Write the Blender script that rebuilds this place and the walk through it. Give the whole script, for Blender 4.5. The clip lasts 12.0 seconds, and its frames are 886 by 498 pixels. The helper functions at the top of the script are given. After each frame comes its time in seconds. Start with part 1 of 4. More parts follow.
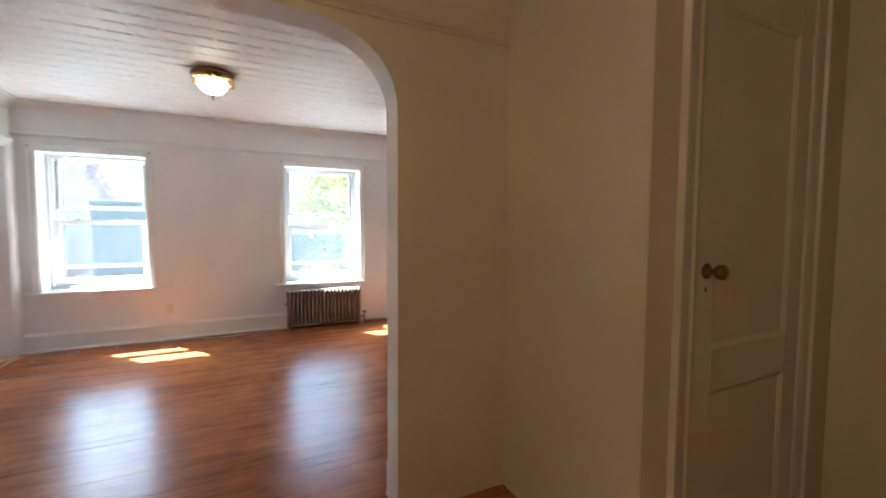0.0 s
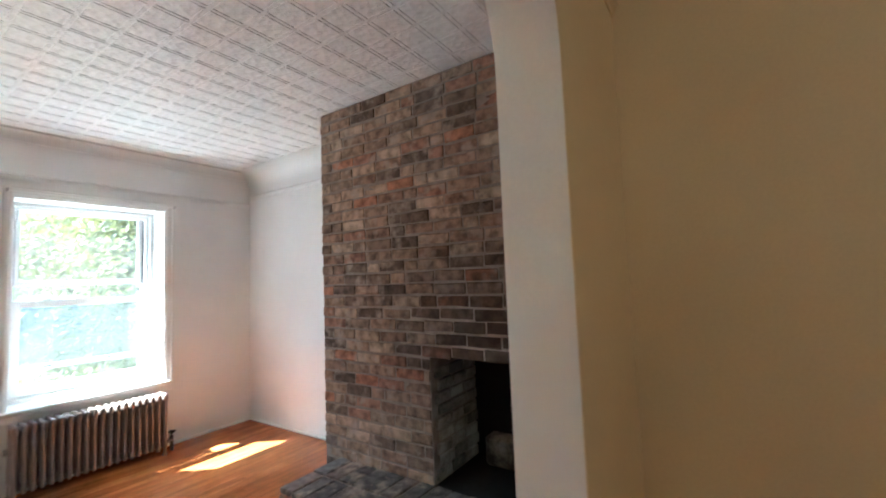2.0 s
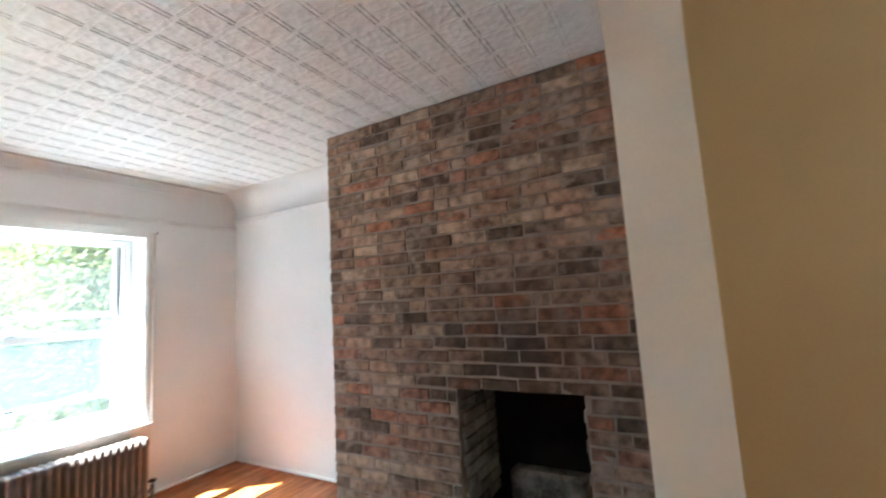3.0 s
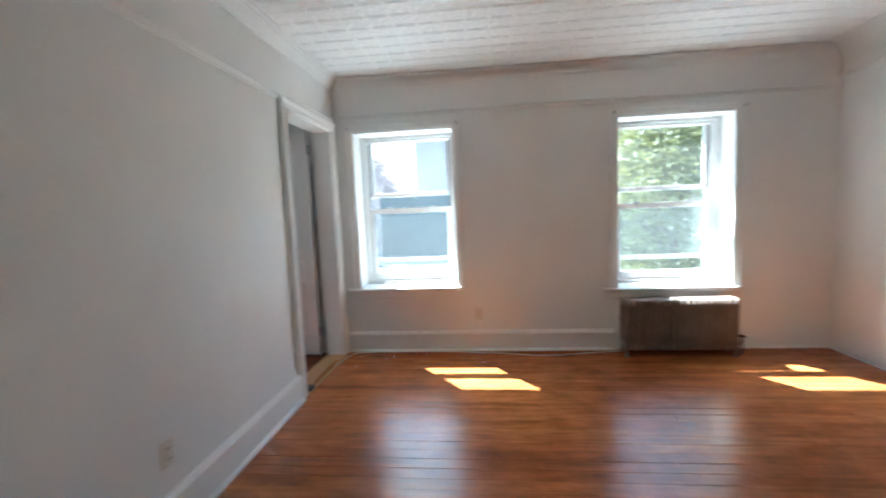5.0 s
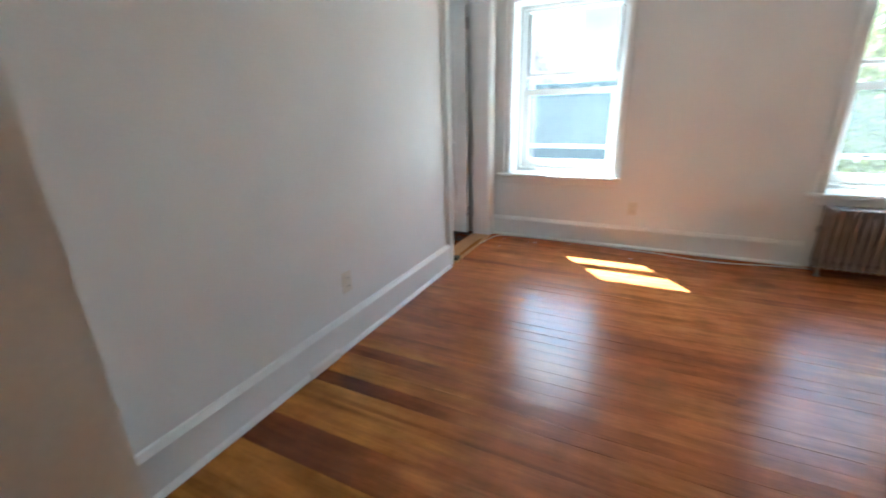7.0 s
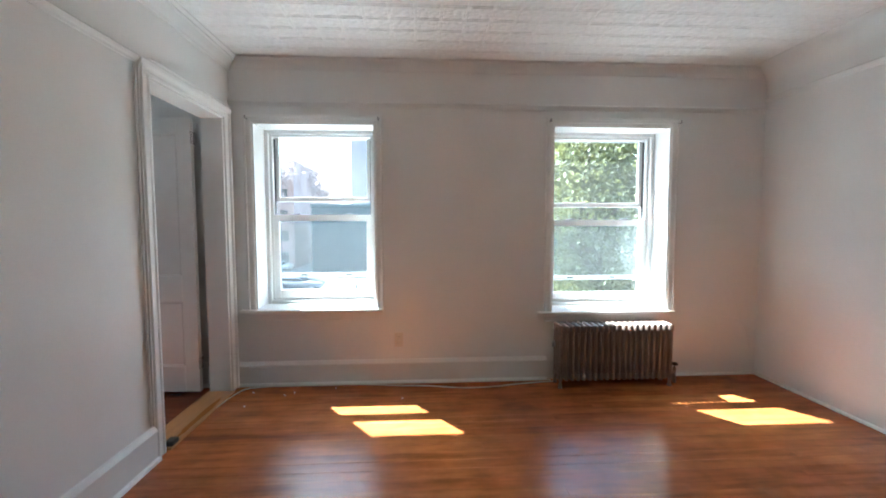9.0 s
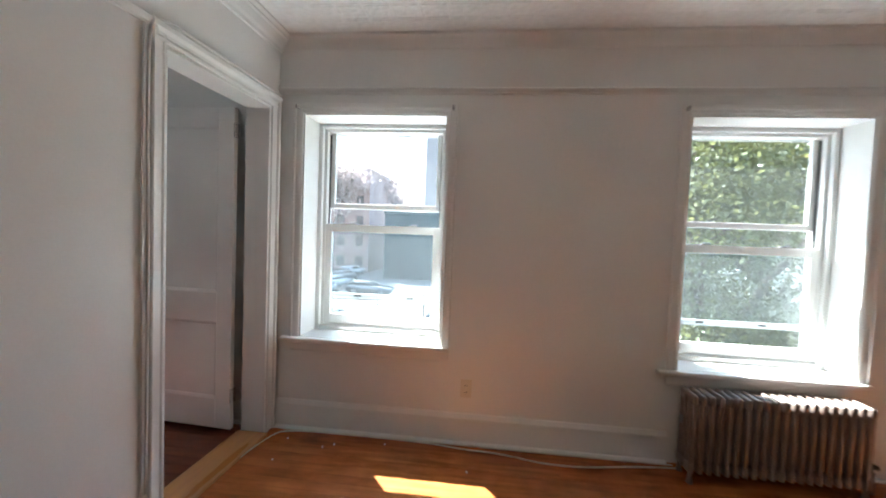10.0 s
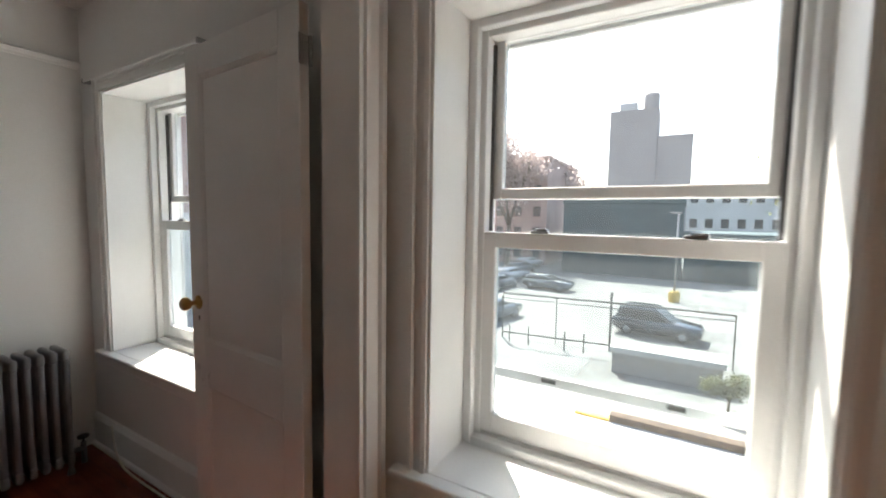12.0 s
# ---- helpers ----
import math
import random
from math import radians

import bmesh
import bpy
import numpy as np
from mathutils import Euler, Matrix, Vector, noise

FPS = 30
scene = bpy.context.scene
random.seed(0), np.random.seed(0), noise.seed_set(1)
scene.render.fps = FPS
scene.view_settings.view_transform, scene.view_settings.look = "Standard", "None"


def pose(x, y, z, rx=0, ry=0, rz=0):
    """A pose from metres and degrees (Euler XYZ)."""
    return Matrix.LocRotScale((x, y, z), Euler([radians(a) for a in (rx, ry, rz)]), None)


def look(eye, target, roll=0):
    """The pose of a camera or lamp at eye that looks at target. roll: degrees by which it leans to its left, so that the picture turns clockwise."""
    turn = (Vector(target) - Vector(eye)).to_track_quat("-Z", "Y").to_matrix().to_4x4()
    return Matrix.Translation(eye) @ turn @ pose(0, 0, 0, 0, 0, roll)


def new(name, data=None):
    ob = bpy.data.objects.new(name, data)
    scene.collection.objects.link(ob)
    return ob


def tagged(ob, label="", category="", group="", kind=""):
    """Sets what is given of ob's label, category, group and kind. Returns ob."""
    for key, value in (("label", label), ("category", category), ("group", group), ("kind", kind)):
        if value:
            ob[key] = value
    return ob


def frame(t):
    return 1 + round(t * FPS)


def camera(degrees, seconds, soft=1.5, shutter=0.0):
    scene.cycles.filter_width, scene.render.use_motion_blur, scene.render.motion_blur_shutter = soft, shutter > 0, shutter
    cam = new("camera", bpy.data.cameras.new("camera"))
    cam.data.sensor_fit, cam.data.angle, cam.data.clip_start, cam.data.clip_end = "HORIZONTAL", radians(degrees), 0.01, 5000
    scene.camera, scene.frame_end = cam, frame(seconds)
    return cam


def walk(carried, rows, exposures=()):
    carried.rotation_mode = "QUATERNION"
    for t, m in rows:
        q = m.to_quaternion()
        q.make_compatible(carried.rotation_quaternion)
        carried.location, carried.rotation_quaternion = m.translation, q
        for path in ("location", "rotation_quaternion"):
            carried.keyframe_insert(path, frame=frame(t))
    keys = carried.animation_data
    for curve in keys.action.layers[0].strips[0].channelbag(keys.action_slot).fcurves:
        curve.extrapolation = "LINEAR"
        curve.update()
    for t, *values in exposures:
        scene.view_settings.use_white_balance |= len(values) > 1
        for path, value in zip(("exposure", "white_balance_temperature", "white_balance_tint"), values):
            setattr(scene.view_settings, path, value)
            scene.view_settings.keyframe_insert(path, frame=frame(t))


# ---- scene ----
cam = camera(93.9, 12.0, 1.8, 0.4)
PATH = [
    (0, (-0.491, 1.201, 1.328), (0.385, 2.996, 1.209), 0.3),
    (0.5, (-0.586, 1.623, 1.353), (0.472, 3.312, 1.184), -0.1),
    (1, (-0.603, 2.012, 1.357), (0.515, 3.669, 1.291), 1.2),
    (1.5, (-0.655, 2.376, 1.343), (0.735, 3.811, 1.437), 1.2),
    (2, (-0.696, 2.665, 1.361), (0.96, 3.778, 1.501), -2.2),
    (2.5, (-0.676, 2.892, 1.393), (1.061, 3.855, 1.631), -4.0),
    (2.7, (-0.718, 2.956, 1.428), (1.056, 3.837, 1.702), -3.9),
    (4.3, (-1.086, 2.997, 1.31), (-0.47, 4.88, 1.037), -2.6),
    (4.5, (-1.109, 2.991, 1.319), (-0.727, 4.938, 1.063), -2.5),
    (5, (-1.163, 2.986, 1.323), (-1.363, 4.967, 1.134), -2.4),
    (5.5, (-1.193, 2.962, 1.332), (-1.927, 4.814, 1.16), -2.3),
    (6, (-1.208, 2.93, 1.276), (-2.268, 4.581, 0.92), -2.4),
    (6.5, (-1.16, 2.906, 1.24), (-2.284, 4.454, 0.657), -3.1),
    (7, (-1.145, 2.925, 1.214), (-1.998, 4.627, 0.566), -1.6),
    (7.5, (-1.069, 2.98, 1.242), (-1.346, 4.887, 0.707), -0.3),
    (7.7, (-1.004, 2.997, 1.242), (-1.051, 4.945, 0.793), -0.1),
    (9.3, (-1.099, 3.667, 1.31), (-0.984, 5.661, 1.207), -0.1),
    (9.5, (-1.119, 3.809, 1.323), (-1.107, 5.807, 1.232), 0.2),
    (10, (-1.13, 4.198, 1.334), (-1.35, 6.184, 1.248), 2.2),
    (10.5, (-1.217, 4.623, 1.354), (-1.547, 6.594, 1.272), 2.6),
    (11, (-1.325, 5.006, 1.338), (-1.901, 6.92, 1.257), 1.1),
    (11.5, (-1.43, 5.401, 1.384), (-2.347, 7.167, 1.184), 1.4),
    (12, (-1.685, 5.728, 1.405), (-2.694, 7.447, 1.249), 0.9),
]
EXPOSURES = [(0, 4.2, 5500, 1), (1.0, 4.1, 5450, -1), (2.0, 4.35, 5250, -3), (2.7, 4.6, 5250, -4), (4.5, 3.85, 5350, -3), (5.5, 3.7, 5300, -5), (6.5, 4.2, 5300, -6), (7.0, 4.2, 5250, -6), (7.5, 3.95, 5300, -5), (9.5, 3.4, 5600, 0), (10, 3.25, 5800, 1), (11, 3.1, 6200, 4), (12, 2.35, 6750, 8)]
walk(cam, [(t, look(eye, target, roll)) for t, eye, target, roll in PATH], EXPOSURES)

# ---- world, sun ----
world = bpy.data.worlds.new("sky")
scene.world = world
world.use_nodes = True
wn = world.node_tree.nodes
sky = wn.new("ShaderNodeTexSky")
sky.sky_type = "NISHITA"
sky.sun_disc = False
SUN_FROM = Vector((-0.74, 1.0, 1.55)).normalized()
sky.sun_elevation = math.asin(SUN_FROM.z)
sky.sun_rotation = math.atan2(SUN_FROM.x, SUN_FROM.y)
sky.air_density, sky.dust_density, sky.ozone_density = 1.0, 3.5, 1.0
wn["Background"].inputs["Strength"].default_value = 0.15
world.node_tree.links.new(sky.outputs[0], wn["Background"].inputs[0])
sun = new("sun", bpy.data.lights.new("sun", "SUN"))
sun.data.energy, sun.data.angle, sun.data.color = 5.0, radians(0.5), (1.0, 0.94, 0.85)
sun.matrix_world = look((0, 0, 30), Vector((0, 0, 30)) - SUN_FROM)


# ---- materials ----
def material(name, dark, light, rough=0.6, scale=3.0, fine=60.0, bump=0.02, metal=0.0, stretch=(1, 1, 1), vary=0.0, island=False, spec=0.5, coat=0.0, gloss_var=0.1, lo=0.35, hi=0.7):
    """A painted, wooden, stone or metal surface: two scales of noise in colour and roughness, and fine relief."""
    m = bpy.data.materials.new(name)
    m.use_nodes = True
    nt = m.node_tree
    n, ln = nt.nodes, nt.links
    b = n["Principled BSDF"]
    co = n.new("ShaderNodeNewGeometry")
    mp = n.new("ShaderNodeMapping")
    mp.inputs["Scale"].default_value = stretch
    ln.new(co.outputs["Position"], mp.inputs[0])
    big, small = n.new("ShaderNodeTexNoise"), n.new("ShaderNodeTexNoise")
    big.inputs["Scale"].default_value, big.inputs["Detail"].default_value = scale, 6
    small.inputs["Scale"].default_value, small.inputs["Detail"].default_value = fine, 5
    for t in (big, small):
        ln.new(mp.outputs[0], t.inputs["Vector"])
    mix = n.new("ShaderNodeMath")
    mix.operation = "MULTIPLY_ADD"
    ln.new(small.outputs[0], mix.inputs[0])
    mix.inputs[1].default_value = 0.35
    ln.new(big.outputs[0], mix.inputs[2])
    fac = mix.outputs[0]
    if vary:
        src = n.new("ShaderNodeNewGeometry").outputs["Random Per Island"] if island else n.new("ShaderNodeObjectInfo").outputs["Random"]
        add = n.new("ShaderNodeMath")
        add.operation = "MULTIPLY_ADD"
        ln.new(src, add.inputs[0])
        add.inputs[1].default_value = vary
        sub = n.new("ShaderNodeMath")
        sub.operation = "SUBTRACT"
        ln.new(fac, sub.inputs[0])
        sub.inputs[1].default_value = vary * 0.5
        ln.new(sub.outputs[0], add.inputs[2])
        fac = add.outputs[0]
    ramp = n.new("ShaderNodeMapRange")
    ramp.inputs[1].default_value, ramp.inputs[2].default_value = lo + 0.17, hi + 0.17
    ln.new(fac, ramp.inputs[0])
    col = n.new("ShaderNodeMix")
    col.data_type = "RGBA"
    col.inputs[6].default_value, col.inputs[7].default_value = (*dark, 1), (*light, 1)
    ln.new(ramp.outputs[0], col.inputs[0])
    ln.new(col.outputs[2], b.inputs["Base Color"])
    rr = n.new("ShaderNodeMapRange")
    rr.inputs[3].default_value, rr.inputs[4].default_value = rough - gloss_var, rough + gloss_var
    ln.new(big.outputs[0], rr.inputs[0])
    ln.new(rr.outputs[0], b.inputs["Roughness"])
    b.inputs["Metallic"].default_value = metal
    b.inputs["Specular IOR Level"].default_value = spec
    b.inputs["Coat Weight"].default_value = coat
    b.inputs["Coat Roughness"].default_value = 0.12
    if bump:
        bp = n.new("ShaderNodeBump")
        bp.inputs["Strength"].default_value, bp.inputs["Distance"].default_value = 0.5, bump
        ln.new(mix.outputs[0], bp.inputs["Height"])
        ln.new(bp.outputs[0], b.inputs["Normal"])
    return m


def glass_material(name, tint, veil=0.0):
    """A thin pane: mostly clear, a mirror-like share of it, and a little grime."""
    m = bpy.data.materials.new(name)
    m.use_nodes = True
    n, ln = m.node_tree.nodes, m.node_tree.links
    n.remove(n["Principled BSDF"])
    clear, gloss, grime = n.new("ShaderNodeBsdfTransparent"), n.new("ShaderNodeBsdfGlossy"), n.new("ShaderNodeBsdfTranslucent")
    clear.inputs[0].default_value = (*tint, 1)
    gloss.inputs["Roughness"].default_value = 0.02
    grime.inputs[0].default_value = (0.8, 0.85, 0.88, 1)
    tilt, steep, fres = n.new("ShaderNodeLayerWeight"), n.new("ShaderNodeMath"), n.new("ShaderNodeMath")
    tilt.inputs[0].default_value = 0.5
    steep.operation, fres.operation = "POWER", "MULTIPLY_ADD"
    ln.new(tilt.outputs["Facing"], steep.inputs[0])
    steep.inputs[1].default_value = 5.0
    ln.new(steep.outputs[0], fres.inputs[0])
    fres.inputs[1].default_value, fres.inputs[2].default_value = 0.9, 0.03
    a, c = n.new("ShaderNodeMixShader"), n.new("ShaderNodeMixShader")
    ns = n.new("ShaderNodeTexNoise")
    ns.inputs["Scale"].default_value = 5
    mr = n.new("ShaderNodeMapRange")
    mr.inputs[3].default_value, mr.inputs[4].default_value = veil * 0.4, veil * 1.6
    ln.new(ns.outputs[0], mr.inputs[0])
    ln.new(mr.outputs[0], c.inputs[0])
    ln.new(clear.outputs[0], c.inputs[1])
    ln.new(grime.outputs[0], c.inputs[2])
    ln.new(fres.outputs[0], a.inputs[0])
    ln.new(c.outputs[0], a.inputs[1])
    ln.new(gloss.outputs[0], a.inputs[2])
    ln.new(a.outputs[0], n["Material Output"].inputs[0])
    return m


def brick_material(name, tones, soot=None):
    """Old brick: each one of several fired tones, pale efflorescence, dark scuffs; soot is the place above a hearth, if any."""
    m = material(name, (0.1, 0.05, 0.04), (0.3, 0.16, 0.12), 0.88, 9, 90, 0.012, spec=0.25)
    n, ln = m.node_tree.nodes, m.node_tree.links
    b = n["Principled BSDF"]
    ramp = n.new("ShaderNodeValToRGB")
    ramp.color_ramp.interpolation = "CONSTANT"
    els = ramp.color_ramp.elements
    while len(els) < len(tones):
        els.new(0.5)
    for i, c in enumerate(tones):
        els[i].position, els[i].color = i / len(tones), (*c, 1)
    ln.new(n.new("ShaderNodeObjectInfo").outputs["Random"], ramp.inputs[0])
    geo = n.new("ShaderNodeNewGeometry")
    blot, pale = n.new("ShaderNodeTexNoise"), n.new("ShaderNodeTexNoise")
    blot.inputs["Scale"].default_value, blot.inputs["Detail"].default_value = 18, 9
    pale.inputs["Scale"].default_value, pale.inputs["Detail"].default_value = 11, 9
    for t in (blot, pale):
        ln.new(geo.outputs["Position"], t.inputs["Vector"])
    dk = n.new("ShaderNodeMapRange")
    dk.inputs[1].default_value, dk.inputs[2].default_value, dk.inputs[3].default_value, dk.inputs[4].default_value = 0.30, 0.62, 0.40, 1.2
    ln.new(blot.outputs[0], dk.inputs[0])
    mul = n.new("ShaderNodeMix")
    mul.data_type, mul.blend_type = "RGBA", "MULTIPLY"
    mul.inputs[0].default_value = 1
    ln.new(ramp.outputs[0], mul.inputs[6])
    ln.new(dk.outputs[0], mul.inputs[7])
    wh = n.new("ShaderNodeMapRange")
    wh.inputs[1].default_value, wh.inputs[2].default_value, wh.inputs[4].default_value = 0.53, 0.68, 0.75
    ln.new(pale.outputs[0], wh.inputs[0])
    chalk = n.new("ShaderNodeMix")
    chalk.data_type = "RGBA"
    ln.new(wh.outputs[0], chalk.inputs[0])
    ln.new(mul.outputs[2], chalk.inputs[6])
    chalk.inputs[7].default_value = (0.43, 0.33, 0.26, 1)
    out = chalk.outputs[2]
    if soot:
        d = n.new("ShaderNodeVectorMath")
        d.operation = "DISTANCE"
        ln.new(geo.outputs["Position"], d.inputs[0])
        d.inputs[1].default_value = soot
        w = n.new("ShaderNodeMath")
        w.operation = "MULTIPLY_ADD"
        ln.new(blot.outputs[0], w.inputs[0])
        w.inputs[1].default_value = 0.35
        ln.new(d.outputs["Value"], w.inputs[2])
        k = n.new("ShaderNodeMapRange")
        k.inputs[1].default_value, k.inputs[2].default_value, k.inputs[3].default_value, k.inputs[4].default_value = 0.34, 0.95, 0.88, 0.0
        ln.new(w.outputs[0], k.inputs[0])
        sm = n.new("ShaderNodeMix")
        sm.data_type = "RGBA"
        ln.new(k.outputs[0], sm.inputs[0])
        ln.new(out, sm.inputs[6])
        sm.inputs[7].default_value = (0.04, 0.025, 0.018, 1)
        out = sm.outputs[2]
    ln.new(out, b.inputs["Base Color"])
    return m




def floor_material(name, tones, stain, rough=0.31):
    """Old varnished strip boards: a tone for each board, wandering grain, dark streaks, a worn yellow zone by the west wall."""
    m = bpy.data.materials.new(name)
    m.use_nodes = True
    n, ln = m.node_tree.nodes, m.node_tree.links
    b = n["Principled BSDF"]

    def noise(vec, scale, detail=5, rougher=0.55):
        t = n.new("ShaderNodeTexNoise")
        t.inputs["Scale"].default_value, t.inputs["Detail"].default_value, t.inputs["Roughness"].default_value = scale, detail, rougher
        ln.new(vec, t.inputs["Vector"])
        return t

    def span(src, a0, a1, b0, b1):
        r = n.new("ShaderNodeMapRange")
        for i, v in enumerate((a0, a1, b0, b1)):
            r.inputs[i + 1].default_value = v
        ln.new(src, r.inputs[0])
        return r.outputs[0]

    def blend(fac, a, c, kind="MIX"):
        x = n.new("ShaderNodeMix")
        x.data_type, x.blend_type = "RGBA", kind
        for src, k in ((fac, 0), (a, 6), (c, 7)):
            if isinstance(src, (int, float)):
                x.inputs[k].default_value = src
            elif isinstance(src, tuple):
                x.inputs[k].default_value = (*src, 1)
            else:
                ln.new(src, x.inputs[k])
        return x.outputs[2]

    pos = n.new("ShaderNodeNewGeometry").outputs["Position"]
    rnd = n.new("ShaderNodeObjectInfo").outputs["Random"]
    # each board is cut from another log, and its grain wanders
    shift = n.new("ShaderNodeVectorMath")
    shift.operation = "MULTIPLY_ADD"
    ln.new(rnd, shift.inputs[0])
    shift.inputs[1].default_value = (37.0, 23.0, 0.0)
    ln.new(pos, shift.inputs[2])
    wander = noise(shift.outputs[0], 1.6, 3)
    bend = n.new("ShaderNodeVectorMath")
    bend.operation = "MULTIPLY_ADD"
    ln.new(wander.outputs["Color"], bend.inputs[0])
    bend.inputs[1].default_value = (0.0, 0.014, 0.0)
    ln.new(shift.outputs[0], bend.inputs[2])

    def grain(sx, sy, scale, detail=6):
        mp = n.new("ShaderNodeMapping")
        mp.inputs["Scale"].default_value = (sx, sy, 1)
        ln.new(bend.outputs[0], mp.inputs[0])
        return noise(mp.outputs[0], scale, detail).outputs[0]

    ramp = n.new("ShaderNodeValToRGB")
    els = ramp.color_ramp.elements
    while len(els) < len(tones):
        els.new(0.5)
    for i, c in enumerate(tones):
        els[i].position, els[i].color = i / (len(tones) - 1), (*c, 1)
    wide = noise(pos, 0.9, 4).outputs[0]
    pick = n.new("ShaderNodeMath")
    pick.operation = "MULTIPLY_ADD"
    ln.new(rnd, pick.inputs[0])
    pick.inputs[1].default_value = 0.36
    ln.new(span(wide, 0.3, 0.7, 0.0, 0.64), pick.inputs[2])
    ln.new(pick.outputs[0], ramp.inputs[0])
    col = ramp.outputs[0]
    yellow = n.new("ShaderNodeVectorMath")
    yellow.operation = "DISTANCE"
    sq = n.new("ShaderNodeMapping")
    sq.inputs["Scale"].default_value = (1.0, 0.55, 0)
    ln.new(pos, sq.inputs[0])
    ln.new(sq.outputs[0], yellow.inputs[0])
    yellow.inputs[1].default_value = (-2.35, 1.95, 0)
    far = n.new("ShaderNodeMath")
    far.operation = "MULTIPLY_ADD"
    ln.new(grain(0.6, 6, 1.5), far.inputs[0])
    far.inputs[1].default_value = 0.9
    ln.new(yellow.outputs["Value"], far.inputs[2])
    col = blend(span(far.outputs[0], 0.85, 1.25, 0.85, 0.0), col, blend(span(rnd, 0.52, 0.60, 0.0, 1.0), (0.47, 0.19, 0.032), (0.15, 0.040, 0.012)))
    col = blend(1.0, col, span(grain(1.5, 9, 2.0), 0.28, 0.72, 0.68, 1.32), "MULTIPLY")
    col = blend(1.0, col, span(grain(2.0, 60, 2.0), 0.3, 0.7, 0.88, 1.10), "MULTIPLY")
    col = blend(1.0, col, span(noise(pos, 5.0, 6, 0.65).outputs[0], 0.3, 0.7, 0.74, 1.22), "MULTIPLY")
    streak = span(grain(0.22, 9, 1.3, 3), 0.56, 0.78, 0.0, 0.6)
    col = blend(streak, col, stain)
    ln.new(col, b.inputs["Base Color"])
    b.inputs["Roughness"].default_value = rough - 0.03
    b.inputs["Specular IOR Level"].default_value = 0.27
    b.inputs["Coat Weight"].default_value = 0.05
    b.inputs["Coat Roughness"].default_value = 0.14
    bp = n.new("ShaderNodeBump")
    bp.inputs["Strength"].default_value, bp.inputs["Distance"].default_value = 0.5, 0.0014
    ln.new(grain(1.6, 12, 2.6, 4), bp.inputs["Height"])
    ln.new(bp.outputs[0], b.inputs["Normal"])
    return m


def leaf_material(name, dark, light):
    """Thin leaves that let a share of the sunlight through."""
    m = material(name, dark, light, 0.5, 0.6, 8, 0, vary=0.5, island=True)
    n, ln = m.node_tree.nodes, m.node_tree.links
    tr, mx = n.new("ShaderNodeBsdfTranslucent"), n.new("ShaderNodeMixShader")
    tr.inputs[0].default_value = (light[0] * 1.5, light[1] * 1.4, light[2] * 1.4, 1)
    mx.inputs[0].default_value = 0.32
    ln.new(n["Principled BSDF"].outputs[0], mx.inputs[1])
    ln.new(tr.outputs[0], mx.inputs[2])
    ln.new(mx.outputs[0], n["Material Output"].inputs[0])
    return m


WALL = material("white_wall_paint", (0.725, 0.725, 0.72), (0.795, 0.795, 0.79), 0.5, 1.2, 120, 0.003, lo=0.3, hi=0.6)
CEIL = material("ceiling_paint", (0.82, 0.82, 0.81), (0.88, 0.88, 0.87), 0.6, 2.0, 90, 0.003)
TRIM = material("gloss_trim_paint", (0.75, 0.75, 0.745), (0.82, 0.82, 0.815), 0.32, 2.5, 150, 0.003)
HALL = material("tan_hall_paint", (0.57, 0.48, 0.335), (0.64, 0.545, 0.39), 0.55, 1.5, 110, 0.003)
HALL_TRIM = material("cream_hall_trim_paint", (0.56, 0.49, 0.385), (0.63, 0.555, 0.445), 0.35, 2.0, 120, 0.003)
OAK = floor_material("varnished_floor_boards", [(0.198, 0.0509, 0.0165), (0.31, 0.0898, 0.0257), (0.37, 0.117, 0.0331), (0.422, 0.146, 0.0404), (0.502, 0.203, 0.0551)], (0.06, 0.016, 0.007), 0.28)
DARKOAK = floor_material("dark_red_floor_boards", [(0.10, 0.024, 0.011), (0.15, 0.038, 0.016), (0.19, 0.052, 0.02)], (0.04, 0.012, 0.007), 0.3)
SADDLE = material("honey_wood_saddle", (0.36, 0.15, 0.045), (0.55, 0.26, 0.085), 0.3, 2, 40, 0.002, stretch=(7, 0.6, 7))
GAP = material("dark_floor_gap", (0.012, 0.007, 0.004), (0.03, 0.015, 0.008), 0.9)
MORTAR = material("brown_grey_mortar", (0.23, 0.175, 0.138), (0.35, 0.275, 0.225), 0.95, 12, 120, 0.01)
BRICK = brick_material("old_brick", [(0.304, 0.196, 0.132), (0.354, 0.219, 0.149), (0.221, 0.147, 0.104), (0.403, 0.265, 0.181), (0.146, 0.0995, 0.0723), (0.42, 0.189, 0.111), (0.328, 0.217, 0.149), (0.271, 0.162, 0.111), (0.47, 0.331, 0.233), (0.354, 0.181, 0.122), (0.295, 0.196, 0.139), (0.179, 0.119, 0.0864), (0.387, 0.254, 0.173), (0.312, 0.189, 0.128), (0.254, 0.173, 0.124), (0.444, 0.297, 0.205)], soot=(1.2, 3.72, 1.0))
HEARTH = brick_material("sooty_hearth_brick", [(0.12, 0.105, 0.096), (0.16, 0.135, 0.122), (0.19, 0.138, 0.118), (0.14, 0.122, 0.113)])
FIREBRICK = material("sooty_firebrick", (0.13, 0.11, 0.09), (0.42, 0.36, 0.29), 0.95, 7, 60, 0.01, vary=0.3)
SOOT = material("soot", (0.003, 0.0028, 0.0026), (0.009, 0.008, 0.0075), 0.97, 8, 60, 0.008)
RADIATOR = material("brown_radiator_paint", (0.19, 0.145, 0.128), (0.265, 0.21, 0.19), 0.38, 8, 140, 0.004)
GREYRAD = material("grey_radiator_paint", (0.13, 0.122, 0.12), (0.20, 0.19, 0.185), 0.4, 8, 140, 0.004)
